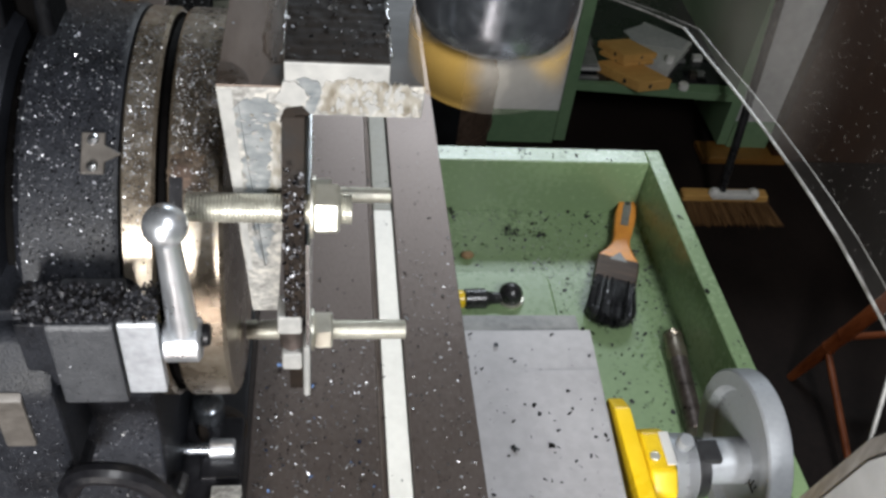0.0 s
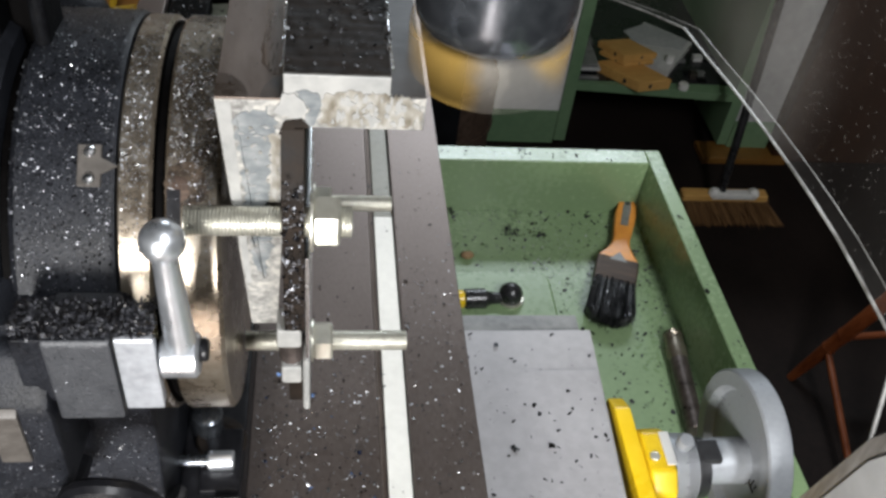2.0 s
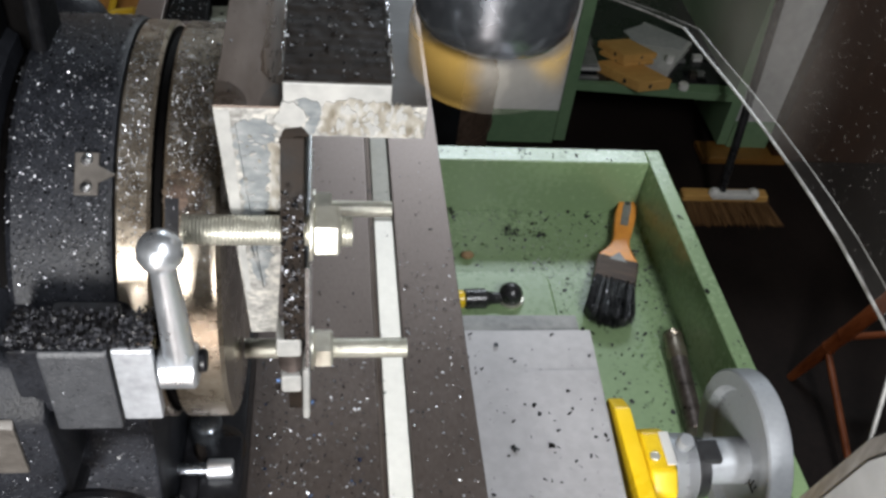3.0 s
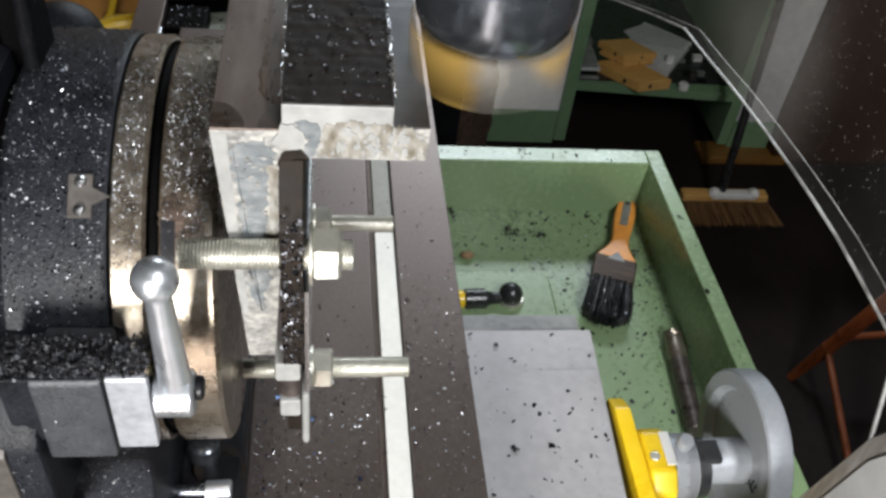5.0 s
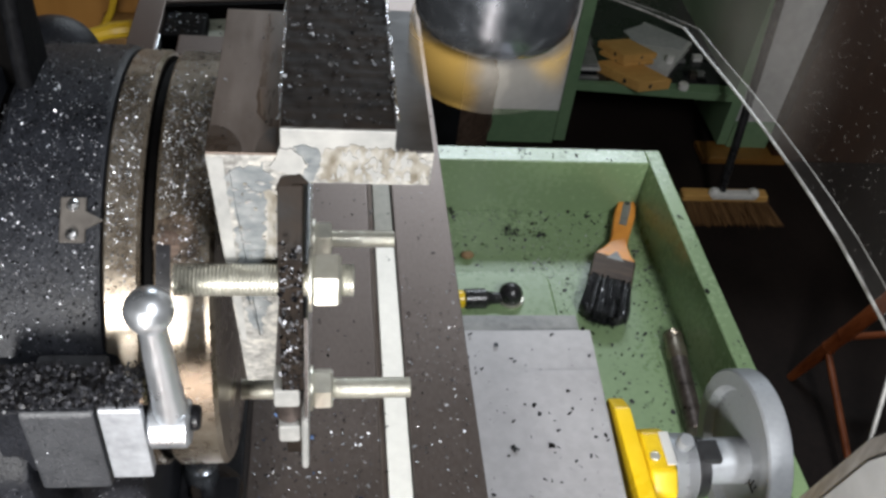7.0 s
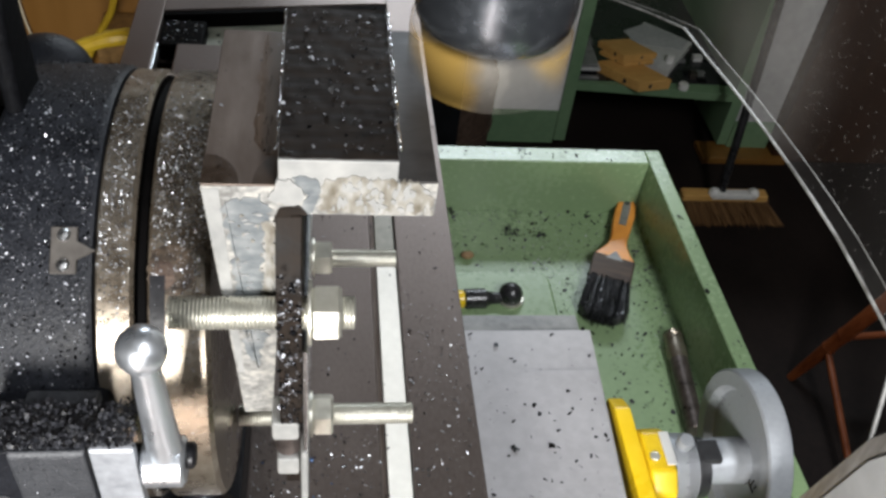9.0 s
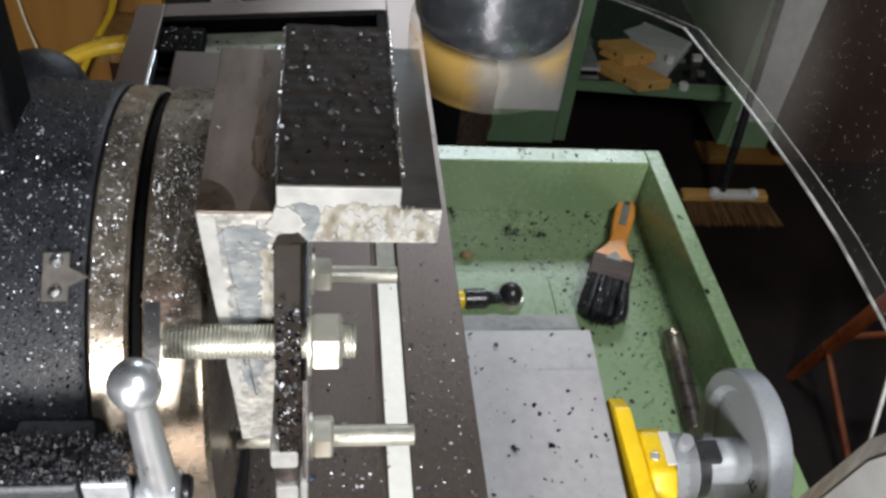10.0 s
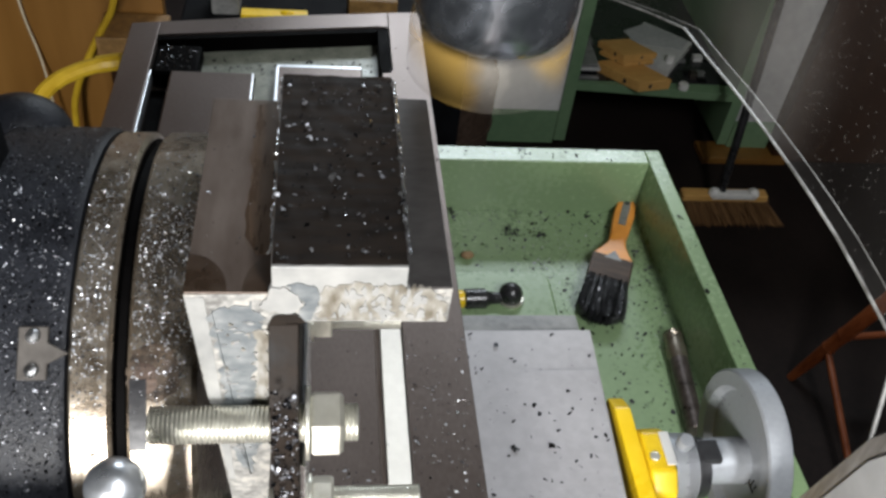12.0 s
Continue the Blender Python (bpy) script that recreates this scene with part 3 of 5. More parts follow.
def dividing_head():
    t = thing("dividing_head", (-0.1, AY, 0.0), "dark grey cast dividing head with steel rings, covered in chips", "dividing head", carried=True)
    o, ax = (0, AY, AZ), (1, 0, 0)
    part("drum", lathe(o, ax, [(-0.1076, DRUM - 0.010), (-0.1071, DRUM - 0.003), (-0.1045, DRUM), (-0.0740, DRUM), (-0.0714, DRUM - 0.0012), (-0.0709, DRUM - 0.010)], 128), CAST_PAINT, t)
    part("housing", lathe(o, ax, [(-0.194, 0.066), (-0.192, 0.086), (-0.184, DRUM + 0.002), (-0.1160, DRUM + 0.002), (-0.1125, DRUM - 0.0005), (-0.1115, 0.072)], 96), CAST_PAINT, t)
    # ring filling the gap, its shade put into the near-black colour
    part("gap", lathe(o, ax, [(-0.1114, 0.060), (-0.1112, 0.0800), (-0.1080, 0.0800), (-0.1078, 0.060)], 96), NEAR_BLACK, t, "near-black ring with the shade of the drum gap in its colour")
    part("graduated_ring", lathe(o, ax, [(-0.0708, RIM - 0.012), (-0.0707, RIM - 0.001), (-0.0699, RIM), (-0.0600, RIM), (-0.0588, RIM - 0.0012), (-0.0586, RIM - 0.012)], 160), WORN_STEEL, t, "worn silver ring stained brown")
    part("groove", lathe(o, ax, [(-0.0588, RIM - 0.018), (-0.0586, RIM - 0.0022), (-0.0580, RIM - 0.0042), (-0.0555, RIM - 0.0045), (-0.0546, RIM - 0.018)], 128), NEAR_BLACK, t)
    part("faceplate", lathe(o, ax, [(-0.0545, RIM - 0.014), (-0.0544, RIM - 0.001), (-0.0533, RIM), (-0.0364, RIM), (-0.0348, RIM - 0.0018), (-0.0345, 0.02), (-0.0345, 0.002)], 160), WORN_STEEL, t, "oil-stained steel faceplate")
    # mouth of a T-slot in the faceplate's rim, and the rust round it
    part("slot_mouth", rim_patch(-0.0536, -0.0488, 133, 147, RIM + 0.0003), BLACK_STEEL, t, "black slot mouth")
    part("rust_blot", rim_blot(-0.0470, 132.0, 0.0078, 0.0080, RIM + 0.00012, 3), RUST_BLOT, t, "brown rust blot on the rim")
    part("rust_blot", rim_blot(-0.0492, 133.0, 0.0036, 0.0046, RIM + 0.00022, 8), FERRULE, t, "dark heart of the rust blot")
    # zero pointer with two screws, lying on the drum
    a = radians(128)
    nrm = Vector((0, math.cos(a), math.sin(a)))
    tan = Vector((0, -math.sin(a), math.cos(a)))
    c = Vector((-0.0030, AY, AZ)) + nrm * DRUM
    bm = prism([(-0.0805, -0.0075), (-0.0725, -0.0075), (-0.0725, -0.003), (-0.0668, 0.0), (-0.0725, 0.003), (-0.0725, 0.0075), (-0.0805, 0.0075)], 2, 0, 0.0016, 0.0003, 1)
    m = Matrix((Vector((1, 0, 0)), tan, nrm)).transposed().to_4x4()
    bm.transform(Matrix.Translation(c) @ m)
    pointer = part("zero_pointer", bm, PAD_GREY, t, "small steel pointer plate")
    for s in (-1, 1):
        p = c + tan * 0.0048 * s + Vector((-0.0765, 0, 0)) + nrm * 0.0015
        part("screw", lathe(p, nrm, [(0, 0.002), (0.0005, 0.0021), (0.0012, 0.0015), (0.0015, 0.0001)], 14), BRIGHT_STEEL, pointer)
    # ledge that carries the chips
    part("ledge", prism([(0.210, 0.150), (0.2095, 0.1832), (0.2245, 0.1840), (0.2390, 0.1720), (0.2390, 0.150)], 0, -0.1005, -0.0690, 0.001), CAST_PAINT, t)
    part("base", prism([(0.226, 0.0), (0.226, 0.030), (0.234, 0.100), (0.228, 0.140), (0.222, 0.176), (0.374, 0.176), (0.388, 0.12), (0.405, 0.02), (0.405, 0.0)], 0, -0.175, -0.066, 0.003), CAST_PAINT, t)
    part("front_boss", prism([(0.2085, 0.141), (0.2085, 0.182), (0.2105, 0.1835), (0.235, 0.1800), (0.235, 0.141)], 0, -0.0908, -0.0682, 0.0015), CAST_GREY, t, "plain grey cast block")
    part("lock_block", prism([(0.2085, 0.147), (0.2085, 0.1835), (0.2095, 0.1845), (0.2120, 0.1840), (0.2140, 0.147)], 0, -0.0672, -0.0540, 0.0008), BLOCK_STEEL, t, "bright steel lock block")
    part("side_boss", prism([(0.205, 0.100), (0.205, 0.150), (0.216, 0.170), (0.240, 0.172), (0.240, 0.095)], 0, -0.122, -0.092, 0.004), CAST_PAINT, t)
    part("name_pad", prism([(0.2035, 0.122), (0.2035, 0.149), (0.206, 0.152), (0.206, 0.122)], 0, -0.1137, -0.1030, 0.0008), PAD_GREY, t, "plain brown-grey pad")
    part("foot", prism([(0.222, 0.0), (0.222, 0.018), (0.236, 0.026), (0.39, 0.026), (0.405, 0.018), (0.405, 0.0)], 0, -0.066, -0.036, 0.002), BLACK_STEEL, t)
    part("grab_handle", tube([(-0.0965, 0.228, 0.085), (-0.0960, 0.203, 0.093), (-0.0935, 0.195, 0.1050), (-0.0890, 0.195, 0.1140), (-0.0830, 0.195, 0.1170), (-0.0745, 0.195, 0.1160), (-0.067, 0.196, 0.1110), (-0.0620, 0.198, 0.1000), (-0.0605, 0.203, 0.085), (-0.0605, 0.212, 0.066), (-0.0610, 0.230, 0.055)], 0.0044, 10), BLACK_STEEL, t, "black bent handle")
    # lifting lug at the back
    # cheeks painted darker than the drum, for lamp light that misses them
    for x0, x1 in ((-0.1270, -0.1160), (-0.1050, -0.0990)):
        part("lug_cheek", prism([(0.311, 0.222), (0.312, 0.242), (0.314, 0.258), (0.318, 0.272), (0.325, 0.281), (0.334, 0.276), (0.337, 0.222)], 0, x0, x1, 0.0028, 3), LUG_PAINT, t)
    # black backing added so the open slot between the cheeks looks dark
    part("slot_backing", box((-0.1165, 0.325, 0.222), (-0.1045, 0.336, 0.268), 0.002), NEAR_BLACK, t)
    part("rear_boss", ball((-0.1085, 0.372, 0.2060), 0.0185, 28, (1, 0.95, 0.9)), CAST_PAINT, t)
    return t


dividing_head()


def ball_lever():
    t = thing("clamp_lever", (-0.047, 0.205, 0.15), "polished steel clamping lever with a ball end", "clamp lever", carried=True)
    part("ball_end", ball((-0.0471, 0.2120, 0.2261), 0.0071, 28), SATIN, t)
    p, q = Vector((-0.0471, 0.2120, 0.2245)), Vector((-0.0460, 0.2125, 0.1745))
    part("shank", lathe(p, q - p, [(0, 0.0040), (0.01, 0.0042), (0.028, 0.0048), (0.0502, 0.0056)], 28), SATIN, t)
    part("boss", lathe((-0.0530, 0.2125, 0.1722), (1, 0, 0), [(0, 0.0066), (0.001, 0.0080), (0.0118, 0.0080), (0.0128, 0.0066)], 32), SATIN, t)
    part("pivot_bolt", rod((-0.0575, 0.2145, 0.1722), (-0.0375, 0.2145, 0.1722), 0.0042), BLACK_STEEL, t)
    return t


ball_lever()


def bracket():
    t = thing("angle_bracket", (-0.03, 0.29, 0.147), "milled steel angle bracket bolted to the faceplate, black on top", "bracket", carried=True)
    y0, y1 = 0.249, 0.333
    part("casting", prism([(-0.0333, 0.2526), (-0.0110, 0.2530), (0.0340, 0.2551), (0.0338, 0.2425), (-0.0085, 0.2427), (-0.0105, 0.2405), (-0.0160, 0.1470), (-0.0260, 0.1470)], 1, y0, y1, 0.0004), SAWN_STEEL, t, "pale stained sawn steel")
    part("shelf", box((-0.0331, y0 + 0.0003, 0.2526), (-0.0116, y1 - 0.0003, 0.2534), 0.0003), MILLED, t, "brown freshly milled strip")
    part("shelf", box((0.0222, y0 + 0.0003, 0.2535), (0.0338, y1 - 0.0003, 0.2556), 0.0003), MILLED_GREY, t, "grey freshly milled strip")
    pool = [(-0.0332, 0.2493)] + [(-0.0332 + 0.0105 * math.sin(radians(a)), 0.2493 + 0.0135 * math.cos(radians(a))) for a in range(0, 91, 10)]
    part("dark_film", prism(pool, 2, 0.2534, 0.25355), OIL, t, "brown oil film")
    pool = [(-0.0190 + 0.0073 * (1 - math.cos(radians(a))), 0.2493 + 0.013 * math.sin(radians(a))) for a in range(0, 91, 10)] + [(-0.0117, 0.2493)]
    part("dark_film", prism(pool, 2, 0.2534, 0.25355), OIL, t, "brown oil film")
    band = [(-0.0117, 0.2630), (-0.0160, 0.2630)] + [(-0.0196 + 0.0016 * noise.noise((k * 0.45, 3, 0)), 0.270 + k * 0.0027) for k in range(23)] + [(-0.0117, 0.3325)]
    part("dark_film", prism(band, 2, 0.2534, 0.25355), OIL_BAND, t, "thin brown oil film")
    part("boss", box((-0.0116, y0, 0.2527), (0.0222, y1, 0.2627), 0.0005), CLEAN_STEEL, t, "clean pale steel")
    part("clean_edge", prism([(-0.0330, 0.2520), (-0.0282, 0.2520), (-0.0250, 0.1700), (-0.0268, 0.1700)], 1, y0 - 0.0002, y0 + 0.002), CLEAN_STEEL, t, "clean bright edge")
    def blot(points, wander, k):
        """Closed outline of a stain on the front face, wandering a little."""
        out = []
        for i, (x, z) in enumerate(points):
            u, w = points[(i + 1) % len(points)]
            n = max(2, int(math.hypot(u - x, w - z) / 0.0009))
            for j in range(n):
                v = Vector((x + (u - x) * j / n, z + (w - z) * j / n, k))
                d = noise.noise_vector(v * 420) * wander + noise.noise_vector(v * 1300) * wander * 0.5
                out.append((v.x + d.x, v.y + d.y))
        return out

    front = y0 - 0.0003
    part("grey_stain", prism(blot([(-0.0272, 0.2470), (-0.0160, 0.2500), (-0.0135, 0.2420), (-0.0165, 0.2300), (-0.0172, 0.1900), (-0.0205, 0.1720), (-0.0240, 0.1800)], 0.0020, 1), 1, front, y0 + 0.001), STAIN_GREY, t, "blue-grey oil stain")
    part("brown_stain", prism(blot([(-0.0165, 0.2395), (-0.0128, 0.2400), (-0.0136, 0.2230), (-0.0142, 0.2060), (-0.0170, 0.2075), (-0.0162, 0.2260)], 0.0014, 2), 1, front - 0.0001, y0 + 0.001), STAIN_BROWN, t, "yellow-brown stain")
    part("brown_stain", prism(blot([(0.0010, 0.2558), (0.0120, 0.2572), (0.0205, 0.2562), (0.0320, 0.2535), (0.0326, 0.2438), (0.0000, 0.2440)], 0.0018, 3), 1, front, y0 + 0.001), STAIN_BROWN, t, "brown stain with pale scratches")
    part("grey_stain", prism(blot([(-0.0075, 0.2568), (-0.0020, 0.2570), (0.0005, 0.2520), (-0.0010, 0.2440), (-0.0065, 0.2440), (-0.0040, 0.2500)], 0.0018, 4), 1, front - 0.0001, y0 + 0.001), STAIN_GREY, t, "dark grey oil stain")
    # near-black patch where arm and leg meet
    part("near_black", prism(blot([(-0.0115, 0.2452), (-0.0060, 0.2465), (-0.0030, 0.2432), (-0.0080, 0.2429), (-0.0110, 0.2400), (-0.0135, 0.2400)], 0.0004, 6), 1, front - 0.0003, y0 + 0.001), OILY_IRON, t, "black patch in the corner")
    part("weld_spot", prism(blot([(-0.0118, 0.2560), (-0.0062, 0.2548), (-0.0040, 0.2500), (-0.0060, 0.2470), (-0.0110, 0.2468), (-0.0150, 0.2490), (-0.0130, 0.2520)], 0.0011, 7), 1, front - 0.0004, y0 + 0.001), CLEAN_STEEL, t, "pale weld spot")
    rnd = random.Random(12)
    for name, m, label, count, x0, x1, z0, z1, wide, tall, k in (("pale_fleck", CLEAN_STEEL, "clean scraped flecks", 40, 0.0005, 0.0320, 0.2450, 0.2550, (0.0006, 0.0026), (0.0014, 0.0050), 0.0005),
                                                                ("pale_fleck", CLEAN_STEEL, "clean scraped flecks", 30, -0.0262, -0.0165, 0.1850, 0.2450, (0.0008, 0.0026), (0.0003, 0.0010), 0.0005),
                                                                ("brown_fleck", STAIN_BROWN, "yellow-brown flecks", 14, -0.0250, -0.0165, 0.1900, 0.2450, (0.0006, 0.0016), (0.0005, 0.0014), 0.0006)):
        bms = []
        for i in range(count):
            x, z = rnd.uniform(x0, x1), rnd.uniform(z0, z1)
            if x < -0.01:
                x = max(x, -0.0255 + (0.245 - z) * 0.055)
            w, h = rnd.uniform(*wide) / 2, rnd.uniform(*tall) / 2
            ring = [(x + w * math.cos(a) * (0.35 + 1.1 * rnd.random()), z + h * math.sin(a) * (0.35 + 1.1 * rnd.random())) for a in [j * math.pi / 3.5 + 0.4 * rnd.random() for j in range(7)]]
            bms.append(prism(ring, 1, front - k + 0.0001 + rnd.random() * 0.0001, y0 + 0.001))
        part(name, merge(*bms), m, t, label, kind="stuff")
    bm = bmesh.new()
    nx, ny = 40, 90
    grid = [[bm.verts.new((-0.0114 + 0.0334 * i / nx, y0 + 0.0004 + (y1 - y0 - 0.0008) * j / ny,
                           0.2632 + 0.00010 * math.sin(j * 1.05 + 0.6 * math.sin(i * 0.2)) + 0.00035 * noise.noise((i * 0.2, j * 0.15, 0)))) for j in range(ny + 1)] for i in range(nx + 1)]
    for i in range(nx):
        for j in range(ny):
            bm.faces.new((grid[i][j], grid[i + 1][j], grid[i + 1][j + 1], grid[i][j + 1]))
    for x, lean, k in ((0.0224, 1, 1), (-0.0117, -1, 6)):
        for a, b in ((0.2535, 0.272), (0.274, 0.290), (0.2935, 0.305), (0.309, 0.331)):
            path = [(x + lean * (0.0001 + 0.0013 * abs(noise.noise((y * 420, k, 0)))), y, 0.2628 + 0.0007 * noise.noise((y * 600, k, 4))) for y in [a + (b - a) * i / 22 for i in range(23)]]
            part("burr", tube(path, 0.00042 if lean > 0 else 0.00026, 3), BRIGHT_STEEL, t, "ragged bright burr")
    part("cut_top", bm, SCALE_STEEL, t, "black oily rough-cut top with tool marks")
    return t


bracket()


def clamp_plate():
    t = thing("clamp_plate", (-0.01, 0.30, 0.07), "dark oily steel clamp plate dusted with chips", "clamp plate", carried=True)
    part("plate", prism([(0.2485, 0.2422), (0.2370, 0.222), (0.2370, 0.1560), (0.2520, 0.1555), (0.2630, 0.078), (0.400, 0.078), (0.400, 0.125), (0.331, 0.150), (0.331, 0.2422)], 0, -0.0128, -0.0050, 0.0006), OILY_IRON, t)
    part("shim", prism([(0.2365, 0.195), (0.2365, 0.110), (0.2560, 0.078), (0.400, 0.078), (0.400, 0.122), (0.331, 0.148), (0.331, 0.195)], 0, -0.0049, -0.0034, 0.0003), BRIGHT_STEEL, t, "thin bright steel shim")
    return t


clamp_plate()


def stud(y, z, r, x0, x1, flats, length, turn, washer=True):
    t = thing("clamping_stud", (-0.033, y, z), "zinc-plated threaded stud with a hexagon nut", "stud", "studs through the clamp plate", carried=True)
    part("threaded_rod", thread((x0, y, z), (x1, y, z), r), ZINC, t)
    part("nut", hexnut((-0.0020, y, z), length, flats, turn), ZINC, t)
    if washer:
        part("washer", lathe((-0.0034, y, z), (1, 0, 0), [(0, flats * 0.62), (0.0003, flats * 0.64), (0.0011, flats * 0.64), (0.0014, flats * 0.62)], 28), ZINC, t)
    return t


stud(0.2432, 0.2066, 0.0054, -0.046, 0.0115, 0.0165, 0.0092, 12)
stud(0.290, 0.0885, 0.0048, -0.034, 0.0420, 0.0160, 0.0088, 20)
stud(0.379, 0.0980, 0.0045, -0.034, 0.0388, 0.0160, 0.0085, 14)


def spacer(x0, x1, z0, z1, y=0.2375):
    solid("spacer_block", box((x0, y, z0), (x1, y + 0.013, z1), 0.0014), CLEAN_STEEL, ((x0 + x1) / 2, y + 0.006, z0), "small pale steel spacer against the clamp plate", "spacer", carried=True, group="spacer blocks")


spacer(-0.0160, -0.0063, 0.1450, 0.1555)
spacer(-0.0146, -0.0062, 0.1230, 0.1335)
spacer(-0.0060, -0.0030, 0.1080, 0.1400, 0.2352)
solid("jack_screw", lathe((-0.0105, 0.2440, 0.1334), (0, 0, 1), [(0, 0.0042), (0.0005, 0.0050), (0.0112, 0.0050), (0.0117, 0.0042)], 24), RUST_STEEL, (-0.0105, 0.244, 0.1334), "short brown jack screw between two spacers", "screw", carried=True)


def hold_down():
    t = thing("hold_down_bolt", (-0.05, 0.283, 0.026), "black hold-down bolt with washers on the head's foot", "bolt", carried=True)
    part("bolt", lathe((-0.0545, 0.283, 0.026), (0, 0, 1), [(0, 0.0080), (0.0135, 0.0080), (0.0152, 0.0076), (0.0166, 0.0060), (0.0172, 0.0030), (0.0173, 0.0003)], 36), HUB_STEEL, t, "domed dark steel head")
    part("washer", lathe((-0.0480, 0.277, 0.0262), (0.25, -0.1, 1), [(0, 0.0120), (0.0003, 0.0125), (0.0030, 0.0125), (0.0034, 0.0118), (0.0034, 0.0085), (0.0026, 0.0080)], 40), OILY_IRON, t, "dished black washer")
    part("clamp_arm", box((-0.0560, 0.246, 0.026), (-0.0370, 0.282, 0.0305), 0.0012), BLACK_STEEL, t)
    part("cross_pin", rod((-0.0680, 0.2605, 0.034), (-0.0400, 0.2605, 0.034), 0.0030), HUB_STEEL, t)
    part("sleeve", rod((-0.0525, 0.2605, 0.034), (-0.0400, 0.2605, 0.034), 0.0048), SATIN, t)
    return t


hold_down()
solid("packing_block", box((-0.0497, 0.226, 0.0265), (-0.0355, 0.2400, 0.034), 0.0008), SAWN_STEEL, (-0.042, 0.233, 0.0265), "pale packing block on the head's foot", "packing block", carried=True)

# ---------------------------------------------------------------- cutter
CUT = (0.0560, 0.2640)


def cutter():
    t = thing("milling_cutter", (CUT[0], CUT[1], 0.2537), "spinning gold-coated milling cutter in a dark polished holder", "milling cutter")
    R = 0.0272
    hub = part("holder", lathe((CUT[0], CUT[1], 0), (0, 0, 1), [(0.2705, 0.012), (0.2710, 0.0228), (0.2750, 0.0258), (0.2810, 0.0268), (0.2980, 0.0268), (0.3080, 0.0250), (0.3100, 0.0215), (0.3125, 0.0215), (0.3140, 0.0250), (0.3400, 0.0262), (0.44, 0.0262), (0.51, 0.028)], 96), HUB_STEEL, t, "dark polished holder")
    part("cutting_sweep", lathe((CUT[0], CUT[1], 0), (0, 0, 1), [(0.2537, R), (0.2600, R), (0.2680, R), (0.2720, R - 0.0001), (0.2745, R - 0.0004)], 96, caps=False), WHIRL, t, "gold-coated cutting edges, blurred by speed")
    return hub


HOLDER = cutter()


# ---------------------------------------------------------------- the mill above the work
def mill_column():
    # never in view; keeps the ceiling tube's light off drum and bracket
    t = thing("mill_column", (-0.62, 0.27, FLOOR_Z), "dark grey cast mill column with its spindle head", "milling machine")
    part("column", prism([(-0.80, 0.05), (-0.80, 0.49), (-0.46, 0.45), (-0.46, 0.09)], 2, FLOOR_Z, 1.35, 0.01), CAST_PAINT, t)
    part("spindle_head", prism([(-0.50, 0.56), (-0.50, 1.20), (0.10, 1.20), (0.16, 1.10), (0.16, 0.56)], 1, 0.09, 0.45, 0.02, 3), CAST_PAINT, t)
    part("quill", lathe((CUT[0], CUT[1], 0.5), (0, 0, 1), [(0, 0.030), (0.002, 0.045), (0.07, 0.045)], 48), CAST_GREY, t)
    return t


mill_column()


